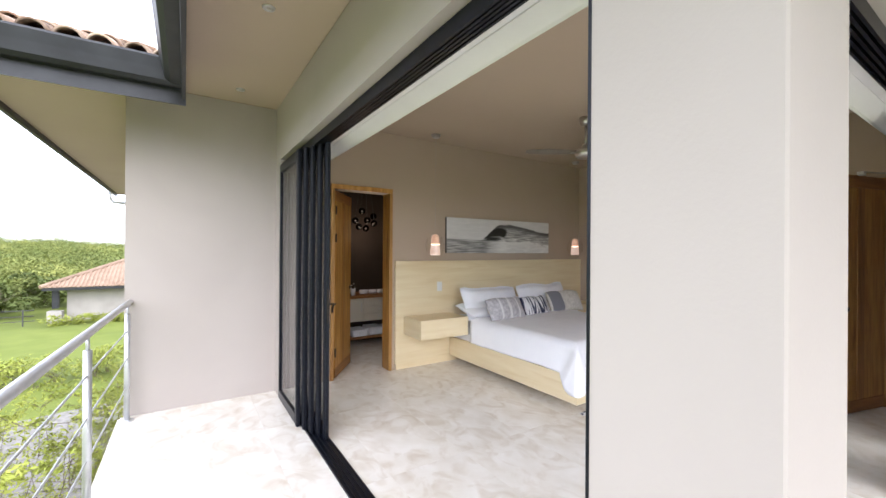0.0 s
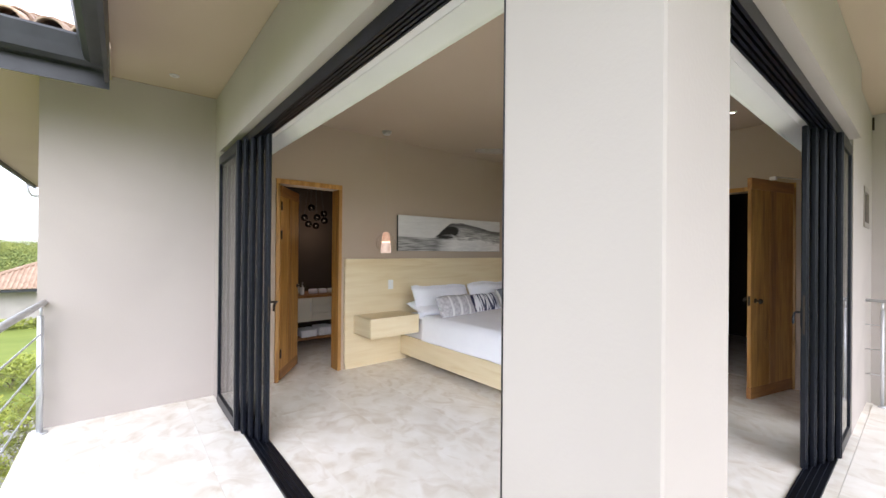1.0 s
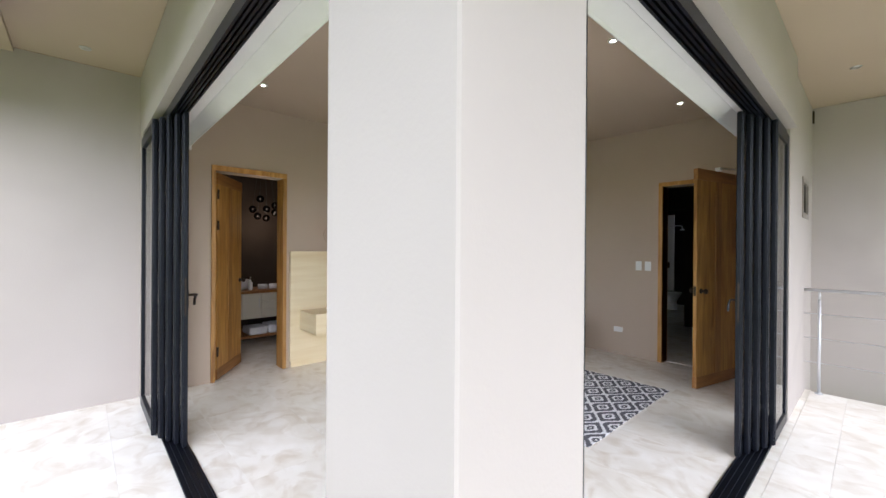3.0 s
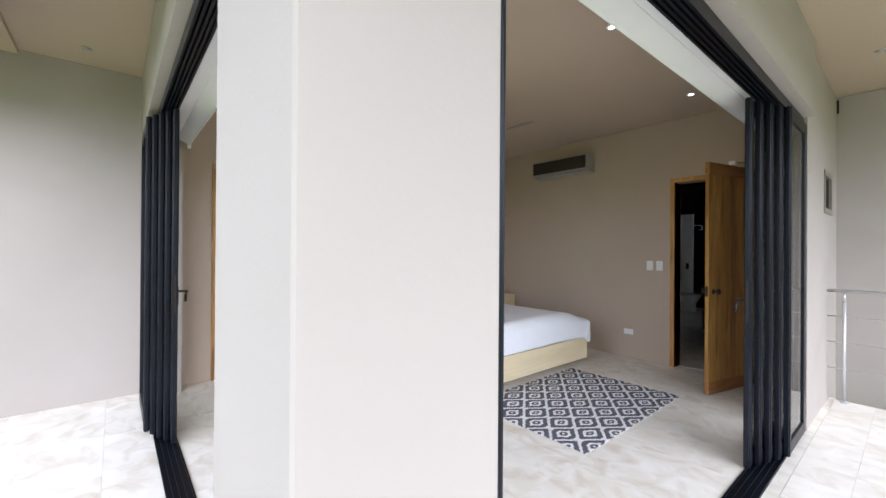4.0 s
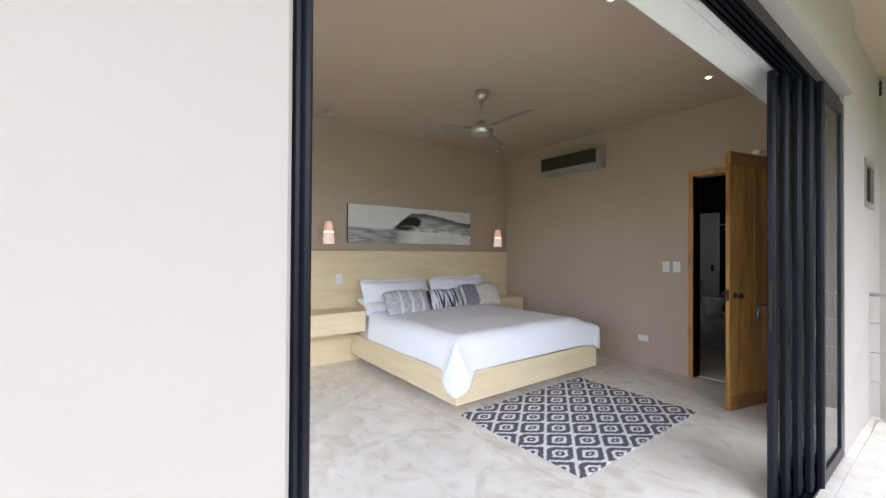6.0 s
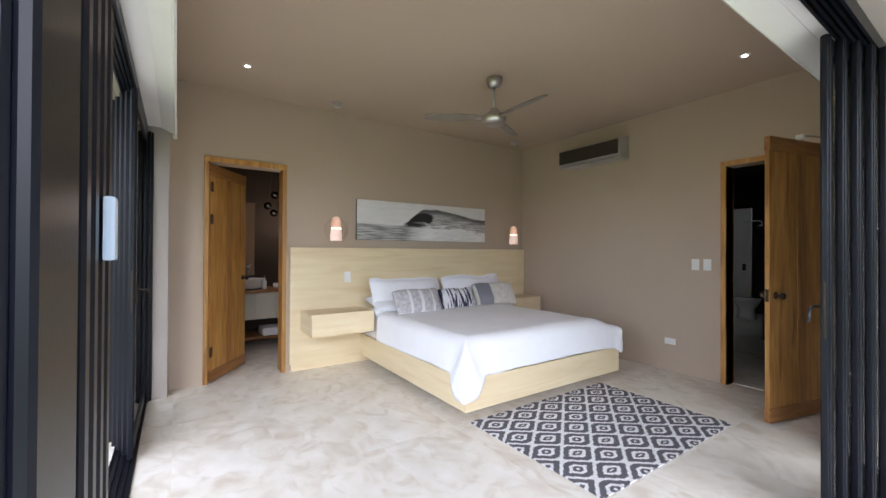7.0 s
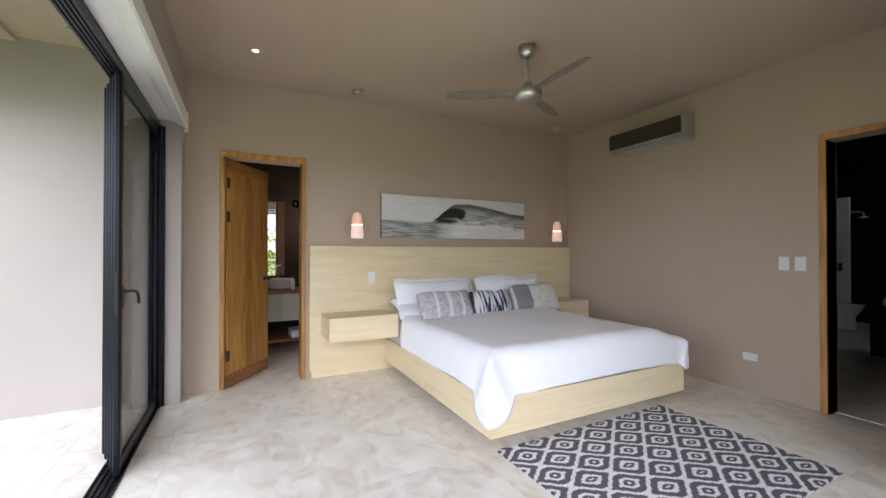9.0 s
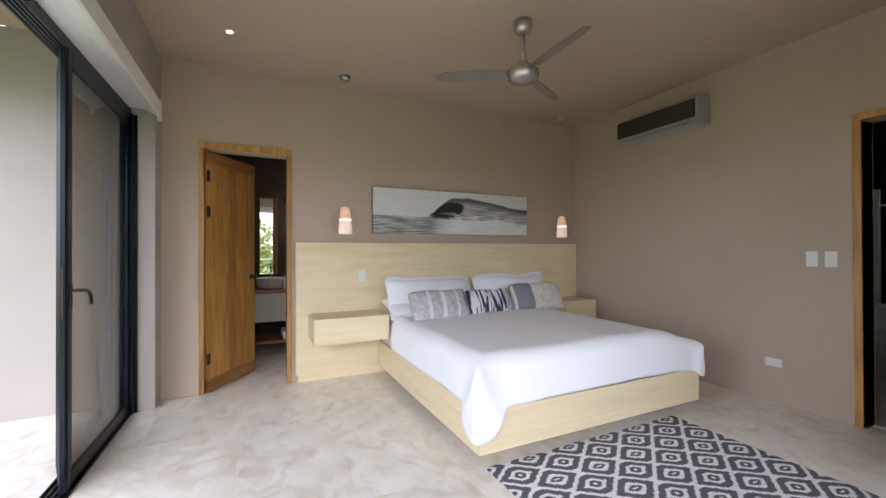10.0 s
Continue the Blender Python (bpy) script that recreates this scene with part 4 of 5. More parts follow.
plate_x(2.003, 2.078, 1.160, 1.280, "light_switch", "white rocker light switch on the taupe wall")
plate_x(1.887, 1.962, 1.160, 1.280, "light_switch", "white rocker light switch beside the door frame")
plate_x(2.245, 2.365, 0.305, 0.375, "wall_socket", "white double wall socket low on the wall", False)
sw = thing("light_switch", "white switch plate on the headboard", "light switch", (3.09, 4.59, 0.97))
part("plate", box(3.053, 3.131, 4.585, 4.591, 0.975, 1.10, 0.002, 2), WHITE, sw)
part("rocker", box(3.075, 3.109, 4.582, 4.5848, 1.0, 1.075, 0.001, 1), WHITE, sw)


# ---- railings ----
def railing(name, axis, a0, a1, b, posts, label, s=1.0):
    r = thing(name, label, "railing", (b, a0, 0) if axis == "y" else (a0, b, 0))
    P = (lambda a, z: (b, a, z)) if axis == "y" else (lambda a, z: (a, b, z))
    part("handrail", rod(P(a0, 1.04), P(a1, 1.04), 0.024 * s, seg=16), RAIL, r, smooth=True)
    for z in (0.31, 0.555, 0.80):
        part("rod", rod(P(a0, z), P(a1, z), 0.006 * s, seg=8), RAIL, r, smooth=True)
    for a in posts:
        p = part("post", rod(P(a, 0.0), P(a, 0.945), 0.021 * s, seg=14), RAIL, r, smooth=True)
        part("neck", rod(P(a, 0.945), P(a, 1.02), 0.010, seg=10), RAIL, p, smooth=True)
        part("foot", rod(P(a, 0.0), P(a, 0.012), 0.05 * s, seg=16), RAIL, p, smooth=True)
    return r


turned = railing("balcony_railing", "y", -2.2, 4.638, -0.22, (-2.1, -0.6, 1.20, 3.08, 4.52), "satin steel balcony railing with three thin rods")
# this run stands slightly out of line with the house
turned.matrix_basis = Matrix.Translation((-0.22, 4.638, 0)) @ Matrix.Rotation(radians(-1.7), 4, "Z") @ Matrix.Translation((0, -6.838, 0))
railing("balcony_railing", "y", -2.2, 0.413, 6.07, (-2.1, -0.9, 0.30), "slim satin steel balcony railing with three thin rods", 0.62)
railing("balcony_railing", "x", -0.18, 6.03, -2.2, (1.4, 3.0, 4.6), "satin steel front railing with three thin rods")


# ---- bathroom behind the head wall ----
# walls and ceiling coloured near black to keep this room dim
wall("wall_bathroom", [(0.95, 1.05, 4.842, 6.62, -0.01, 2.9), (1.05, 4.2, 6.52, 6.62, -0.01, 2.9), (4.1, 4.2, 4.81, 6.52, -0.01, 2.9)], "dark brown bathroom wall, the room's dimness in its colour", DIM_ROOM)
single("ceiling_bathroom", box(0.9, 4.25, 4.81, 6.7, 2.6, 2.7), DIM_ROOM, "bathroom ceiling, coloured dark for the dim room", "ceiling", kind="structure")
single("floor_bathroom", box(1.0, 4.2, 4.643, 6.6, -0.2, -0.003), TILE, "cream tile bathroom floor", "floor", kind="structure")
van = thing("bathroom_vanity", "cream wall-hung vanity with a wooden top and open shelf", "vanity", (2.6, 6.2, 0))
part("countertop", box(1.75, 3.35, 5.93, 6.515, 0.765, 0.805, 0.004, 2), TEAKX, van, "honey wood countertop")
part("carcass", box(1.77, 3.33, 5.97, 6.515, 0.40, 0.764), VANITY, van)
for i in range(3):
    d = part("door", box(1.78 + 0.255 * i, 2.03 + 0.255 * i, 5.948, 5.968, 0.405, 0.758, 0.003, 1), VANITY, van)
    part("handle", rod((2.0 + 0.255 * i, 5.93, 0.56), (2.0 + 0.255 * i, 5.93, 0.70), 0.006), STEEL, d)
for i in range(3):
    d = part("drawer_front", box(2.55, 3.32, 5.948, 5.968, 0.405 + 0.12 * i, 0.52 + 0.12 * i, 0.003, 1), VANITY, van)
    part("handle", rod((2.80, 5.93, 0.47 + 0.12 * i), (3.06, 5.93, 0.47 + 0.12 * i), 0.006), STEEL, d)
part("shelf", box(1.77, 3.33, 5.97, 6.515, 0.12, 0.155, 0.003, 1), TEAKX, van, "open wooden shelf")
for px in (1.79, 3.31):
    part("support", box(px - 0.02, px + 0.02, 6.40, 6.515, 0.0, 0.40), TEAKX, van)
basin = thing("vessel_basin", "white round vessel basin on the vanity", "basin", (2.27, 6.22, 0.805))
part("bowl", lathe([(0.14, 0), (0.185, 0.03), (0.20, 0.13), (0.205, 0.145), (0.19, 0.145), (0.17, 0.05), (0.02, 0.03)], (2.27, 6.22, 0.805), 28), PORCELAIN, basin, smooth=True)
tap = thing("tap", "tall chrome basin tap", "tap", (2.27, 6.46, 0.805))
part("spout", tube([(2.27, 6.46, 0.805), (2.27, 6.46, 1.08), (2.27, 6.44, 1.11), (2.27, 6.36, 1.11), (2.27, 6.33, 1.09)], 0.014), STEEL, tap, smooth=True)
part("lever", rod((2.27, 6.46, 1.11), (2.32, 6.47, 1.15), 0.006), STEEL, tap)
mir = thing("mirror", "tall narrow frameless mirror above the basin", "mirror", (2.27, 6.51, 1.0))
part("glass", box(2.13, 2.36, 6.505, 6.512, 0.98, 2.06), MIRROR, mir)
part("backing", box(2.125, 2.365, 6.5125, 6.519, 0.975, 2.065), BLACK, mir)


def towel(name, x, y, z, w, d, hgt, label, roll=False):
    if roll:
        bm = rod((x - w / 2, y, z + hgt / 2), (x + w / 2, y, z + hgt / 2), hgt / 2, seg=18)
    else:
        bm = box(x - w / 2, x + w / 2, y - d / 2, y + d / 2, z, z + hgt, min(hgt, d) * 0.35, 4)
    for v in bm.verts:
        v.co += Vector((noise.noise(v.co * 9) * 0.012, noise.noise(v.co * 8 + Vector((3, 1, 2))) * 0.012, max(0, v.co.z - z) * 0.12 * noise.noise(v.co * 10)))
    return single(name, bm, TOWEL, label, "towel", "bathroom towels", smooth=True)


for i in range(3):
    towel("bath_towel", 2.52 + 0.28 * i, 6.15, 0.155, 0.26, 0.34, 0.11 + 0.02 * (i % 2), "folded white towel on the vanity shelf")
for i in range(4):
    towel("hand_towel", 2.62 + 0.15 * i, 6.12, 0.806, 0.12, 0.09, 0.07, "rolled white hand towel on the countertop", True)
bottle = thing("soap_bottle", "white soap bottle on the vanity", "bottle", (2.42, 6.05, 0.805))
part("body", lathe([(0.03, 0), (0.033, 0.01), (0.033, 0.11), (0.012, 0.13), (0.012, 0.15)], (2.42, 6.05, 0.806), 16), PORCELAIN, bottle, smooth=True)
part("pump", tube([(2.42, 6.05, 0.955), (2.42, 6.05, 0.99), (2.42, 6.01, 0.99)], 0.005), STEEL, bottle)
clus = thing("cluster_pendant", "cluster of small dark glass globes with tiny warm bulbs", "pendant lamp", (2.65, 6.17, 2.6))
for px, py, pz in ((2.47, 6.12, 1.99), (2.57, 6.22, 1.90), (2.65, 6.07, 2.0), (2.71, 6.27, 1.88), (2.79, 6.12, 1.96), (2.83, 6.24, 2.08), (2.55, 6.04, 2.14)):
    part("cord", rod((px, py, pz + 0.05), (2.65 + (px - 2.65) * 0.5, 6.17, 2.6), 0.002, seg=5), SLOT, clus)
    globe = part("globe", lathe([(0.055 * math.sin(a), pz - 0.055 * math.cos(a)) for a in [math.pi * k / 8 for k in range(9)]], (px, py, 0), 14), SMOKE_GLASS, clus, "dark glass globe", True)
    globe.visible_shadow = False
    part("bulb", lathe([(0.001, pz - 0.012), (0.009, pz), (0.001, pz + 0.012)], (px, py, 0), 8), SPARK, clus, "tiny lit bulb")

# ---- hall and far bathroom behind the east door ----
# near-black walls and ceiling carry the hall's lack of light in their colour
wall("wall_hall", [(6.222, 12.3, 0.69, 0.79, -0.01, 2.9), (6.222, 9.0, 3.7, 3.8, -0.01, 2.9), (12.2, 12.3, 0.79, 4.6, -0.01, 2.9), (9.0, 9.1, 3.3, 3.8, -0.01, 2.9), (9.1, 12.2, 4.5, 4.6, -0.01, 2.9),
                   (9.0, 9.1, 0.79, 2.35, -0.01, 2.9), (9.0, 9.1, 2.35, 3.3, 2.2, 2.9)], "hall wall, coloured dark for the unlit hall", DIM_ROOM)
single("ceiling_hall", box(11.46, 12.25, 0.7, 4.6, 2.6, 2.7, bm=box(6.222, 11.40, 0.7, 4.6, 2.6, 2.7)), DIM_ROOM, "hall ceiling, coloured dark for the unlit hall", "ceiling", kind="structure")
single("floor_hall", box(6.2, 12.3, 0.69, 4.6, -0.2, -0.004), TILE, "cream tile hall floor", "floor", kind="structure")
toi = thing("toilet", "white porcelain toilet with closed lid", "toilet", (11.15, 3.3, 0))
bowl = lathe([(0.13, 0), (0.12, 0.05), (0.11, 0.2), (0.18, 0.36), (0.19, 0.40), (0.02, 0.40)], (0, 0, 0), 24)
bowl.transform(Matrix.Translation((11.15, 3.28, 0)) @ Matrix.Diagonal((1, 1.3, 1, 1)))
part("base", bowl, PORCELAIN, toi, smooth=True)
lid = lathe([(0.195, 0.402), (0.20, 0.415), (0.19, 0.432), (0.01, 0.436)], (0, 0, 0), 24)
lid.transform(Matrix.Translation((11.15, 3.28, 0)) @ Matrix.Diagonal((1, 1.3, 1, 1)))
part("lid", lid, PORCELAIN, toi, smooth=True)
part("tank", box(10.95, 11.35, 3.56, 3.74, 0.36, 0.78, 0.03, 3), PORCELAIN, toi, smooth=True)
shower = thing("wall_shower", "chrome wall shower arm and rose", "shower", (11.38, 3.1, 1.95))
part("arm", tube([(11.45, 3.40, 2.02), (11.40, 3.40, 2.02), (11.38, 3.36, 2.02), (11.38, 3.14, 2.02), (11.38, 3.10, 2.0), (11.38, 3.09, 1.94)], 0.012), STEEL, shower, smooth=True)
part("rose", lathe([(0.02, 0.03), (0.07, 0.01), (0.07, 0), (0.01, 0)], (11.38, 3.09, 1.91), 20), STEEL, shower, smooth=True)
mixer = thing("shower_mixer", "small dark mixer valve on the pale shower panel", "tap", (11.44, 3.42, 1.0))
part("plate", box(11.43, 11.443, 3.39, 3.45, 0.98, 1.12, 0.004, 2), BRONZE, mixer)
part("lever", rod((11.43, 3.42, 1.05), (11.38, 3.40, 1.06), 0.01), BRONZE, mixer)
single("shower_panel", box(11.445, 11.5, 3.30, 4.49, 0.0, 2.3), VALANCE, "pale shower wall panel", "shower wall", kind="structure")


# ---- roofs, garden and distance ----
def wing_roof():
    """Barrel tiles on the slope above the wing's gutter."""
    roof = thing("tile_roof", "weathered barrel tile roof above the dark gutter", "roof", (-0.6, 4.5, 3.0))
    slope = math.tan(radians(22))
    bm = bmesh.new()
    x0, x1, y0, y1 = -1.5, 8.0, 3.83, 14.0
    yr = 8.8
    v = [bm.verts.new(p) for p in ((x0, y0, 2.97), (0.0, y0, 2.97), (6.0, yr, 2.97 + slope * (yr - y0)), (x0, yr, 2.97 + slope * (yr - y0)), (x0, 13.9, 2.97), (6.0, 13.9, 2.97))]
    bm.faces.new(v[:4])
    bm.faces.new((v[3], v[2], v[5], v[4]))
    part("deck", bm, CLAY, roof)
    tile = bmesh.new()
    n, L, r = 8, 0.42, 0.088
    rows = []
    for s, rr in ((0, r), (L, r * 0.82)):
        rows.append([(rr * math.cos(math.pi * i / n), s, rr * math.sin(math.pi * i / n)) for i in range(n + 1)] + [((rr - 0.016) * math.cos(math.pi * i / n), s, (rr - 0.016) * math.sin(math.pi * i / n)) for i in range(n, -1, -1)])
    va = [[tile.verts.new(p) for p in row] for row in rows]
    k = len(rows[0])
    for i in range(k):
        tile.faces.new((va[0][i], va[0][(i + 1) % k], va[1][(i + 1) % k], va[1][i]))
    for e in (0, 1):
        for i in range(n):
            q = (va[e][i], va[e][i + 1], va[e][k - 2 - i], va[e][k - 1 - i])
            tile.faces.new(q if e else q[::-1])
    me = mesh_of("roof_tile", tile, CLAY, True)
    rr = random.Random(9)
    for c in range(9):
        for row in range(6):
            x = -1.42 + 0.185 * c
            y = 3.80 + 0.34 * row
            if x > 0.1 + (y - 3.8) * 0.9:
                continue
            ob = new("roof_tile", me)
            ob.parent = roof
            ob.matrix_parent_inverse = ORIGIN[roof].inverted()
            ob.matrix_basis = pose(x + rr.uniform(-0.012, 0.012), y + rr.uniform(-0.02, 0.02), 2.975 + slope * (y - 3.83) + 0.012 + rr.uniform(0, 0.012), 21 + rr.uniform(-1.5, 1.5), rr.uniform(-3, 3), rr.uniform(-2, 2))


wing_roof()
# roof over the bedroom itself
bm = bmesh.new()
v = [bm.verts.new(p) for p in ((0.17, -1.65, 3.12), (7.0, -1.65, 3.12), (7.0, 1.6, 4.1), (2.7, 1.6, 4.1), (2.7, 4.5, 4.1), (0.17, 4.5, 3.12), (7.0, 8.0, 4.3), (2.7, 8.0, 4.3), (0.3, 4.6, 3.2))]
bm.faces.new((v[0], v[1], v[2], v[3]))
bm.faces.new((v[0], v[3], v[4], v[5]))
bm.faces.new((v[3], v[2], v[6], v[7]))
single("roof_bedroom", bm, CLAY, "clay tile roof over the bedroom", "roof", kind="structure")


def ground_sheet():
    """One sheet to the horizon; a wooded ridge rises in the north-west."""
    bm = bmesh.new()
    n = 120
    g = []
    for j in range(n + 1):
        row = []
        for i in range(n + 1):
            a, b = 2 * i / n - 1, 2 * j / n - 1
            x, y = 6 + 700 * math.copysign(abs(a) ** 2.6, a), 10 + 700 * math.copysign(abs(b) ** 2.6, b)
            row.append(bm.verts.new((x, y, ground_z(x, y))))
        g.append(row)
    for a, b in zip(g, g[1:]):
        for i in range(n):
            bm.faces.new((a[i], a[i + 1], b[i + 1], b[i]))
    single("ground", bm, GRASS, "mown green lawn reaching a wooded ridge", "ground", kind="structure", smooth=True)


def ground_z(x, y):
    d = math.hypot(x - 1, y)
    ridge = max(0.0, min(1.0, (d - 46) / 90))
    ridge = ridge * ridge * (3 - 2 * ridge)
    swell = 0.88 + 0.40 * math.sin((-0.1 - math.atan2(x, y)) * 13.0) + 0.22 * noise.noise(Vector((x * 0.02, y * 0.02, 0)))
    return GROUND + ridge * 2.7 * max(0.15, swell)


ground_sheet()
drive = bmesh.new()
pts = [(-18, 5.6), (-9, 5.0), (-3, 4.4), (4, 4.9)]
lo = [drive.verts.new((x, y, GROUND + 0.03)) for x, y in pts]
hi = [drive.verts.new((x - 0.6, y + 11.6 + 0.15 * x, GROUND + 0.03)) for x, y in pts]
for i in range(3):
    drive.faces.new((lo[i], lo[i + 1], hi[i + 1], hi[i]))
single("driveway", drive, GRAVEL, "pale gravel drive between planting and lawn", "driveway", kind="structure")


def leaf_cloud(rng, centre, radii, count, size, holes=0.0):
    """Leaf cards scattered through a lumpy volume; returns vertices and faces."""
    vs, fs = [], []
    lumps = [(Vector((rng.gauss(0, 0.5), rng.gauss(0, 0.5), rng.gauss(0.1, 0.45))), rng.uniform(0.3, 0.62)) for _ in range(12)]
    for _ in range(count):
        c, r = lumps[rng.randrange(len(lumps))]
        d = Vector((rng.gauss(0, 1), rng.gauss(0, 1), rng.gauss(0, 1)))
        d.normalize()
        p = c + d * r * rng.uniform(0.72, 1.06)
        p = Vector((p.x * radii[0], p.y * radii[1], p.z * radii[2])) + Vector(centre)
        s = size * rng.uniform(0.6, 1.5)
        q = Euler((rng.uniform(-0.9, 0.9), rng.uniform(-0.9, 0.9), rng.uniform(0, 6.3))).to_matrix()
        k = len(vs)
        for a, b, z in ((-s, 0, 0), (0, -0.42 * s, 0.12 * s), (s, 0, -0.1 * s), (0, 0.42 * s, 0.12 * s)):
            vs.append(p + q @ Vector((a, b, z)))
        fs.append((k, k + 1, k + 2, k + 3))
    return vs, fs


def mesh_part(name, vs, fs, material, parent, label=""):
    me = bpy.data.meshes.new(name)
    me.from_pydata([tuple(v) for v in vs], [], fs)
    me.materials.append(material)
    ob = new(name, me)
    ob.parent = parent
    if parent in ORIGIN:
        ob.matrix_parent_inverse = ORIGIN[parent].inverted()
    if label:
        ob["label"] = label
    return ob


def tree(x, y, height, spread, seed, leaves, size, material, label, name="tree", category="tree", group=""):
    rng = random.Random(seed)
    z = ground_z(x, y)
    t = thing(name, label, category, (x, y, z), group)
    bm = bmesh.new()
    top = z + height * 0.62
    for k in range(7 if name == "shrub" else 1):
        ang = rng.uniform(0, 6.3)
        lean = 0.35 if name == "shrub" else 0.05
        p = [Vector((x, y, z - 0.05))]
        for i in range(1, 6):
            p.append(Vector((x + math.cos(ang) * lean * spread * i / 5 + rng.uniform(-.04, .04) * height, y + math.sin(ang) * lean * spread * i / 5 + rng.uniform(-.04, .04) * height, z + (top - z) * i / 5)))
        r0 = height * (0.012 if name == "shrub" else 0.032)
        for i in range(5):
            rod(p[i], p[i + 1], r0 * (1 - i * 0.16), r0 * (1 - (i + 1) * 0.16), 7, bm)
        for k2 in range(5):
            a = p[2 + k2 % 4]
            d = Vector((math.cos(k2 * 1.3 + seed), math.sin(k2 * 1.3 + seed), rng.uniform(0.4, 0.9))) * spread * 0.5
            rod(a, a + d, r0 * 0.45, r0 * 0.15, 5, bm)
    part("trunk", bm, BARK, t)
    vs, fs = leaf_cloud(rng, (x, y, z + height * (0.58 if name == "shrub" else 0.70)), (spread, spread, height * (0.46 if name == "shrub" else 0.34)), leaves, size)
    mesh_part("crown", vs, fs, material, t)
    return t


def sprig_shrub(x, y, height, seed):
    """Thin upright stems with side twigs, feathered with small leaves, open between."""
    rng = random.Random(seed)
    z = ground_z(x, y)
    t = thing("shrub", "loose light green shrub below the balcony", "shrub", (x, y, z), "shrubs below the balcony")
    stems, vs, fs = bmesh.new(), [], []
    for _ in range(11):
        ang, lean = rng.uniform(0, 6.3), rng.uniform(0.15, 0.95)
        top = height * rng.uniform(0.62, 1.0)
        foot = Vector((x + rng.uniform(-.3, .3), y + rng.uniform(-.3, .3), z - 0.05))
        pts = [foot + Vector((math.cos(ang) * lean * (s / 6) ** 1.5, math.sin(ang) * lean * (s / 6) ** 1.5, top * s / 6)) + Vector((rng.gauss(0, .03), rng.gauss(0, .03), 0)) for s in range(7)]
        for s in range(6):
            rod(pts[s], pts[s + 1], 0.008 * (1 - s * 0.14), 0.008 * (1 - (s + 1) * 0.14), 5, stems)
        twigs = [(pts[5], pts[6])]
        for s in range(2, 7):
            for _ in range(3):
                d = Vector((rng.gauss(0, 1), rng.gauss(0, 1), 0.5)).normalized() * rng.uniform(0.2, 0.5)
                rod(pts[s], pts[s] + d, 0.004, 0.002, 4, stems)
                twigs.append((pts[s], pts[s] + d))
        for a, b in twigs:
            for _ in range(46):
                p = a.lerp(b, rng.uniform(0.25, 1.08)) + Vector((rng.gauss(0, .035), rng.gauss(0, .035), rng.gauss(0, .03)))
                size = rng.uniform(0.016, 0.036)
                q = Euler((rng.uniform(-0.9, 0.9), rng.uniform(-0.9, 0.9), rng.uniform(0, 6.3))).to_matrix()
                k0 = len(vs)
                for u, v, w in ((-size, 0, 0), (0, -0.4 * size, 0.1 * size), (size, 0, -0.1 * size), (0, 0.4 * size, 0.1 * size)):
                    vs.append(p + q @ Vector((u, v, w)))
                fs.append((k0, k0 + 1, k0 + 2, k0 + 3))
    part("stem_tangle", stems, BARK, t)
    mesh_part("crown", vs, fs, LEAF, t)


rs = random.Random(21)
# shrubs under the balcony railing
k = 0
for px, py, h in ((-1.5, 3.2, 3.0), (-2.3, 5.0, 3.3), (-1.2, 6.2, 2.7), (-3.4, 3.6, 3.0), (-3.9, 6.6, 3.0), (-1.3, 1.2, 2.9), (-5.4, 5.0, 2.8), (-2.4, 8.0, 2.5), (-3.0, -0.6, 2.6), (-5.6, 8.2, 2.4), (-1.0, 9.2, 2.0)):
    sprig_shrub(px, py, h + 0.6, 100 + k)
    k += 1
for i in range(18):
    px, py = -13 + 0.78 * i + rs.uniform(-.3, .3), 18.4 + 0.10 * i + rs.uniform(-.3, .3)
    tree(px, py, 0.9, 0.75, 300 + i, 800, 0.05, LEAF, "low green shrub at the lawn's edge", "shrub", "shrub", "low shrubs at the lawn")
# trees beside the neighbouring house and south of the balcony
for i, (px, py, h, s) in enumerate(((-10.6, 38, 2.0, 1.7), (-13.2, 37, 2.3, 2.0), (-11.0, 42, 2.4, 2.0), (-16.0, 38, 2.5, 2.2), (-19.5, 37, 2.3, 2.2), (-9.4, 45, 2.5, 2.0), (-23.0, 39, 2.6, 2.4), (-14.0, 43, 2.7, 2.2), (-18.5, 43, 2.8, 2.4), (-27, 40, 2.8, 2.6))):
    tree(px, py, h, s, 400 + i, 2600, 0.15, LEAF_D, "dense rounded green garden bush", "shrub", "bush", "bushes by the house")
for i, (px, py, h, s) in enumerate(((1.6, -17.0, 6.0, 2.8), (8.5, -22.0, 5.2, 2.8), (-7.0, -20.0, 5.0, 2.8))):
    tree(px, py, h, s, 500 + i, 2600, 0.17, LEAF, "leafy garden tree south of the balcony", group="south garden trees")

# wooded ridge: crowns that nobody could count
vs, fs = [], []
rf = random.Random(77)
for i in range(900):
    ang = rf.uniform(-0.46, 0.06)
    d = 47 + 110 * rf.random() ** 0.75
    x, y = 1 + d * math.sin(ang), d * math.cos(ang)
    if -8 < x < 14 and y < 50:
        continue
    r = rf.uniform(1.2, 3.4)
    a, b = leaf_cloud(rf, (x, y, ground_z(x, y) + r * 0.6), (r, r, r * 0.55), 540, 0.125)
    k = len(vs)
    vs += a
    fs += [tuple(q + k for q in f) for f in b]
woods = bpy.data.meshes.new("woods")
woods.from_pydata([tuple(v) for v in vs], [], fs)
woods.materials.append(LEAF_D)
tagged(new("woods", woods), "green tropical woods covering the ridge", "woods", kind="stuff")


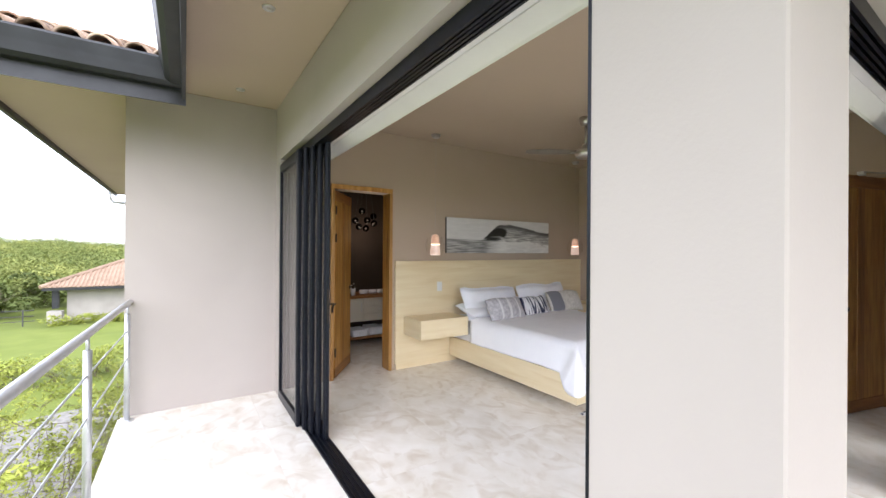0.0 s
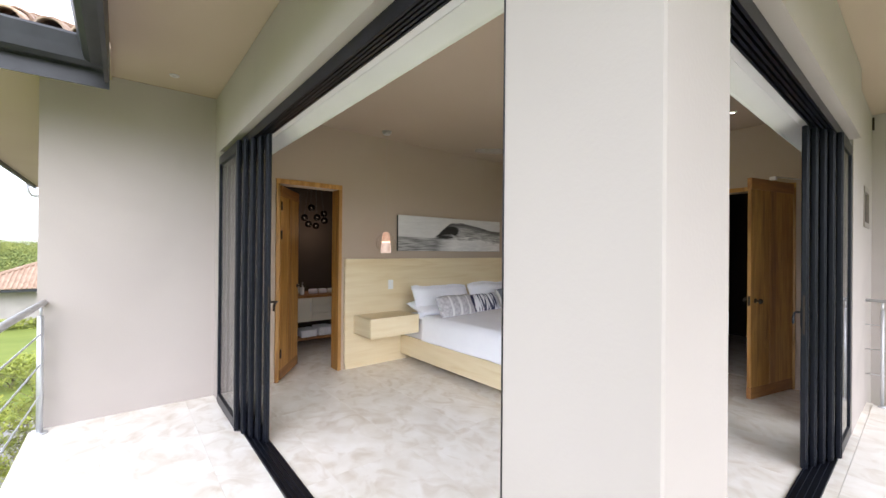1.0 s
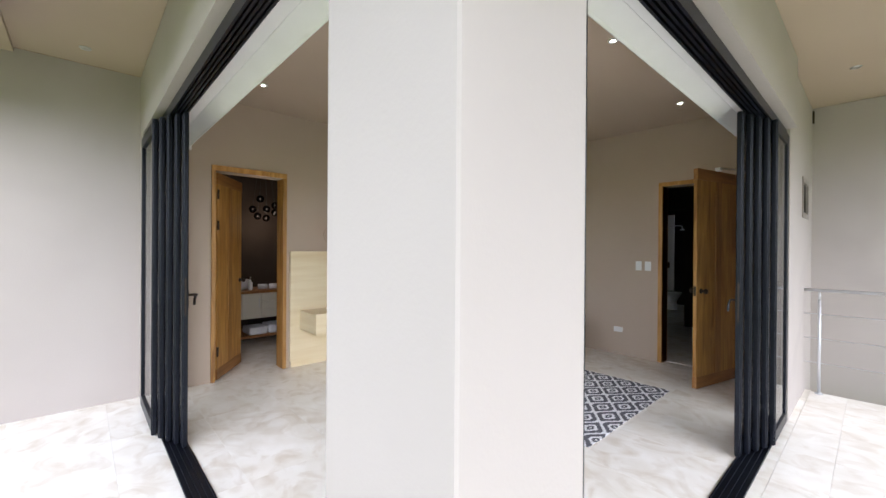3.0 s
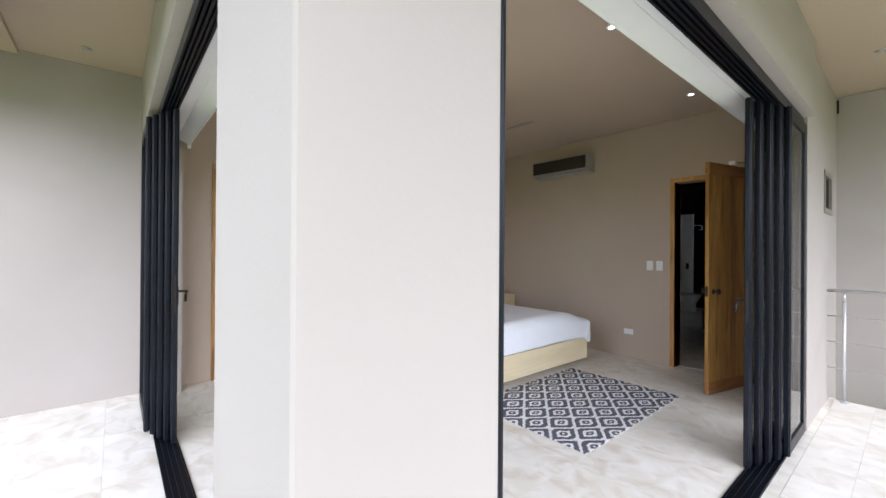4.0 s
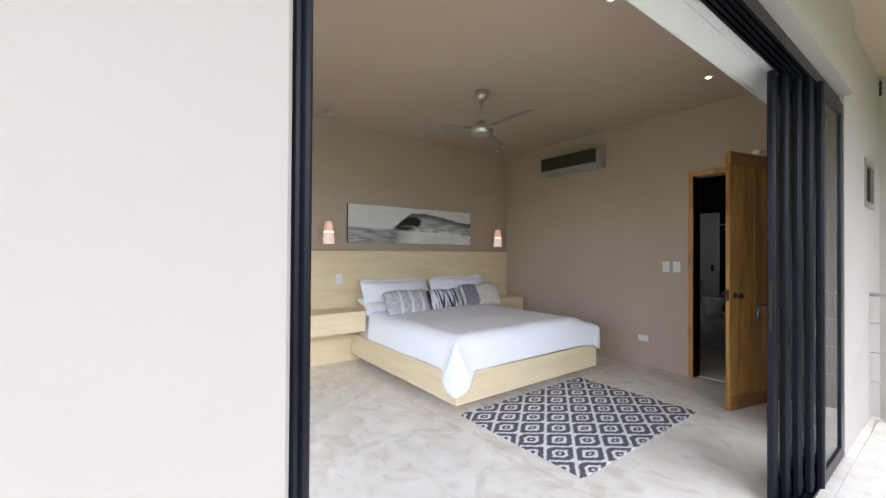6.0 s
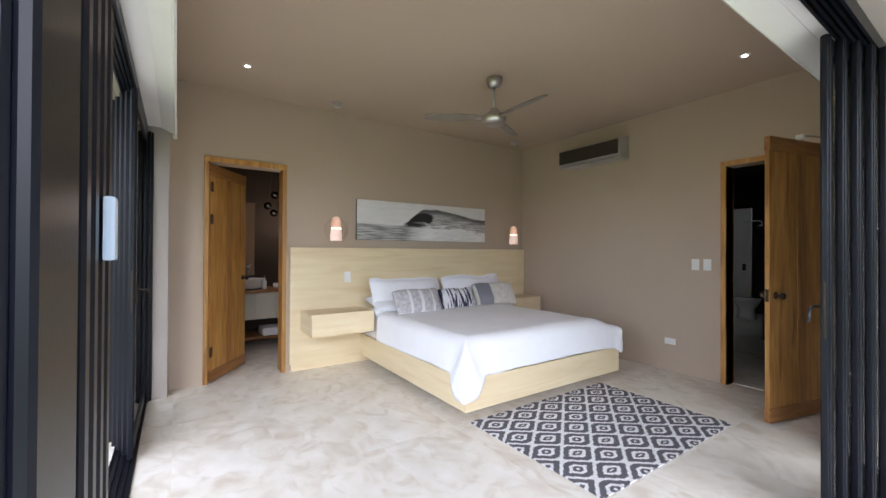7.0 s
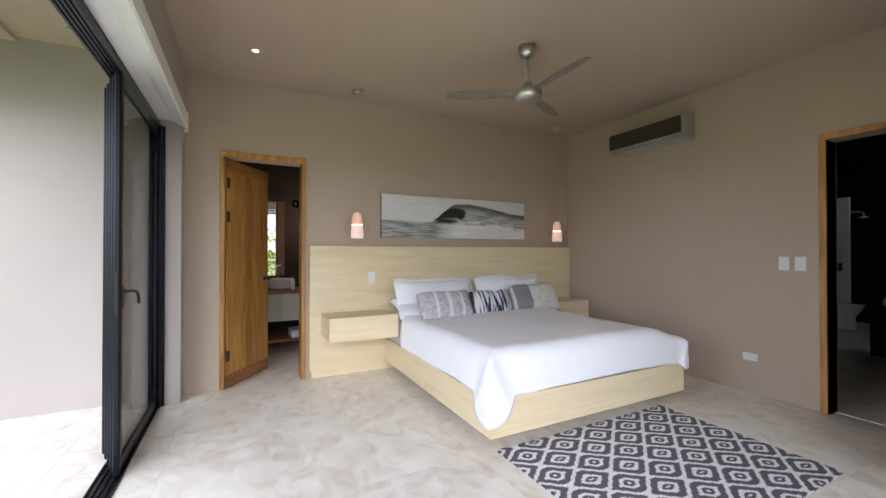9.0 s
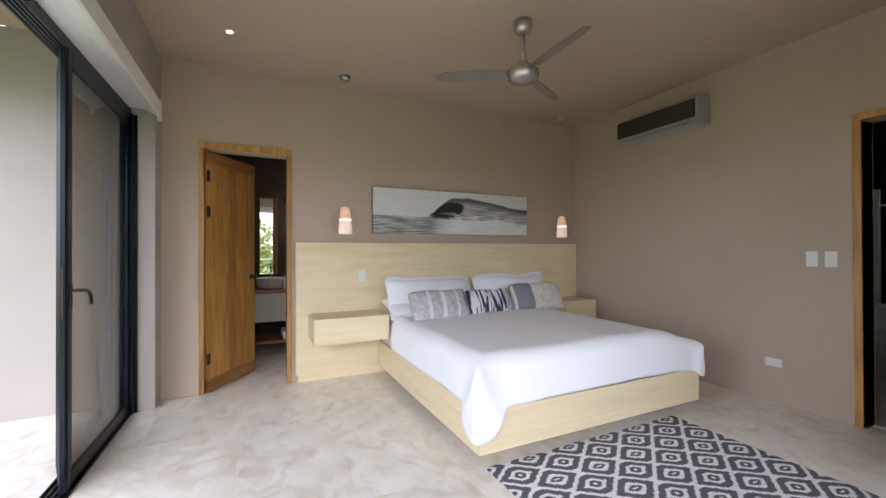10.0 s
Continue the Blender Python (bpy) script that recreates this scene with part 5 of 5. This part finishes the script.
def neighbour_house():
    """A single-storey house with a hipped clay tile roof."""
    h = thing("neighbour_house", "grey single-storey house with a muted orange clay tile hip roof", "house", (0, 38, GROUND))
    x0, x1, y0, y1, ev = -6.95, 7.5, 34.5, 46.0, -1.02
    part("wall", box(x0 + 0.7, x1, y0 + 0.7, y1, GROUND, ev + 0.1), FAR_WALL, h, "grey stucco wall")
    part("fascia", box(x0 - 0.3, x1 + 0.3, y0 - 0.3, y1 + 0.3, ev - 0.20, ev + 0.02), GUTTER, h)
    part("corner_post", box(x0 + 0.1, x0 + 0.4, y0 + 0.1, y0 + 0.4, GROUND + 0.9, ev), GUTTER, h)
    part("low_wall", box(x0 - 0.1, x0 + 0.6, y0 - 0.1, y0 + 0.6, GROUND, GROUND + 0.75), FAR_WALL, h)
    w = part("window", box(-3.2, -2.9, y0 + 0.64, y0 + 0.74, GROUND + 0.7, GROUND + 2.0), GUTTER, h)
    part("pane", box(-3.16, -2.94, y0 + 0.63, y0 + 0.639, GROUND + 0.75, GROUND + 1.95), BLACK, w)
    bm = bmesh.new()
    rise = 0.42
    a0, a1, b0, b1 = x0 - 0.35, x1 + 0.35, y0 - 0.35, y1 + 0.35
    half = (b1 - b0) / 2
    zt = ev + rise * half
    v = [bm.verts.new(p) for p in ((a0, b0, ev), (a1, b0, ev), (a1, b1, ev), (a0, b1, ev), (a0 + half, b0 + half, zt), (a1 - half, b0 + half, zt))]
    for f in ((0, 1, 5, 4), (1, 2, 5), (2, 3, 4, 5), (3, 0, 4)):
        bm.faces.new([v[i] for i in f])
    r = part("roof", bm, CLAY_FAR, h, "muted orange clay tile hip roof")
    rows = bmesh.new()
    n = int((a1 - a0) / 0.22)
    for i in range(n):
        x = a0 + 0.11 + 0.22 * i
        run = min(x - a0, a1 - x, half)
        if run > 0.2:
            rod((x, b0, ev + 0.02), (x, b0 + run, ev + 0.02 + rise * run), 0.06, seg=6, bm=rows)
    n = int((b1 - b0) / 0.22)
    for i in range(n):
        y = b0 + 0.11 + 0.22 * i
        run = min(y - b0, b1 - y, half)
        if run > 0.2:
            rod((a0, y, ev + 0.02), (a0 + run, y, ev + 0.02 + rise * run), 0.06, seg=6, bm=rows)
    tagged(part("tile_rows", rows, CLAY_FAR, h), kind="stuff")
    part("hip_ridge", rod((a0, b0, ev + 0.05), (a0 + half, b0 + half, zt + 0.05), 0.13, seg=8), CLAY_FAR, h)


neighbour_house()
hedge = thing("hedge", "low clipped green hedge before the grey house", "hedge", (-3, 33.3, GROUND))
vs, fs = [], []
for i in range(16):
    a, b = leaf_cloud(random.Random(800 + i), (-6.4 + 0.8 * i, 33.4, GROUND + 0.25), (0.7, 0.5, 0.36), 220, 0.10)
    k = len(vs)
    vs += a
    fs += [tuple(q + k for q in f) for f in b]
mesh_part("foliage", vs, fs, LEAF, hedge)
fence = thing("garden_fence", "dark low garden fence at the lawn's far edge", "fence", (-18, 33, GROUND))
for i in range(22):
    part("post", box(-29 + 1.0 * i - 0.03, -29 + 1.0 * i + 0.03, 33.97, 34.03, GROUND, GROUND + 1.0), SLOT, fence)
for z in (0.3, 0.6, 0.95):
    part("rail", box(-29.1, -7.5, 33.98, 34.02, GROUND + z - 0.02, GROUND + z + 0.02), SLOT, fence)

# ---- floor tiles ----
TW, TL = 0.6, 1.2
me_cache = {}
rects = [(-0.28, 6.12, -2.28, Y_OUT - 0.006), (-0.28, 1.054, Y_OUT - 0.006, Y_N - 0.004), (1.186, X_E - 0.002, 0.567, Y_N - 0.002), (1.332, 5.80, Y_OUT - 0.004, 0.429)]
gap = 0.0005
for rx0, rx1, ry0, ry1 in rects:
    i0, i1 = math.floor((rx0 - 1.975) / TW), math.ceil((rx1 - 1.975) / TW)
    for i in range(i0, i1):
        j0, j1 = math.floor((ry0 - 0.1) / TL), math.ceil((ry1 - 0.1) / TL)
        for j in range(j0, j1):
            a0, a1 = max(rx0, 1.975 + i * TW + gap), min(rx1, 1.975 + (i + 1) * TW - gap)
            b0, b1 = max(ry0, 0.1 + j * TL + gap), min(ry1, 0.1 + (j + 1) * TL - gap)
            if a1 - a0 < 0.02 or b1 - b0 < 0.02:
                continue
            key = (round(a1 - a0, 3), round(b1 - b0, 3))
            if key not in me_cache:
                me_cache[key] = mesh_of("floor_tile", box(0, key[0], 0, key[1], -0.012, 0.0, 0.0007, 1), TILE)
            ob = new("floor_tile", me_cache[key])
            ob.parent = floor
            ob.location = (a0, b0, 0.0)
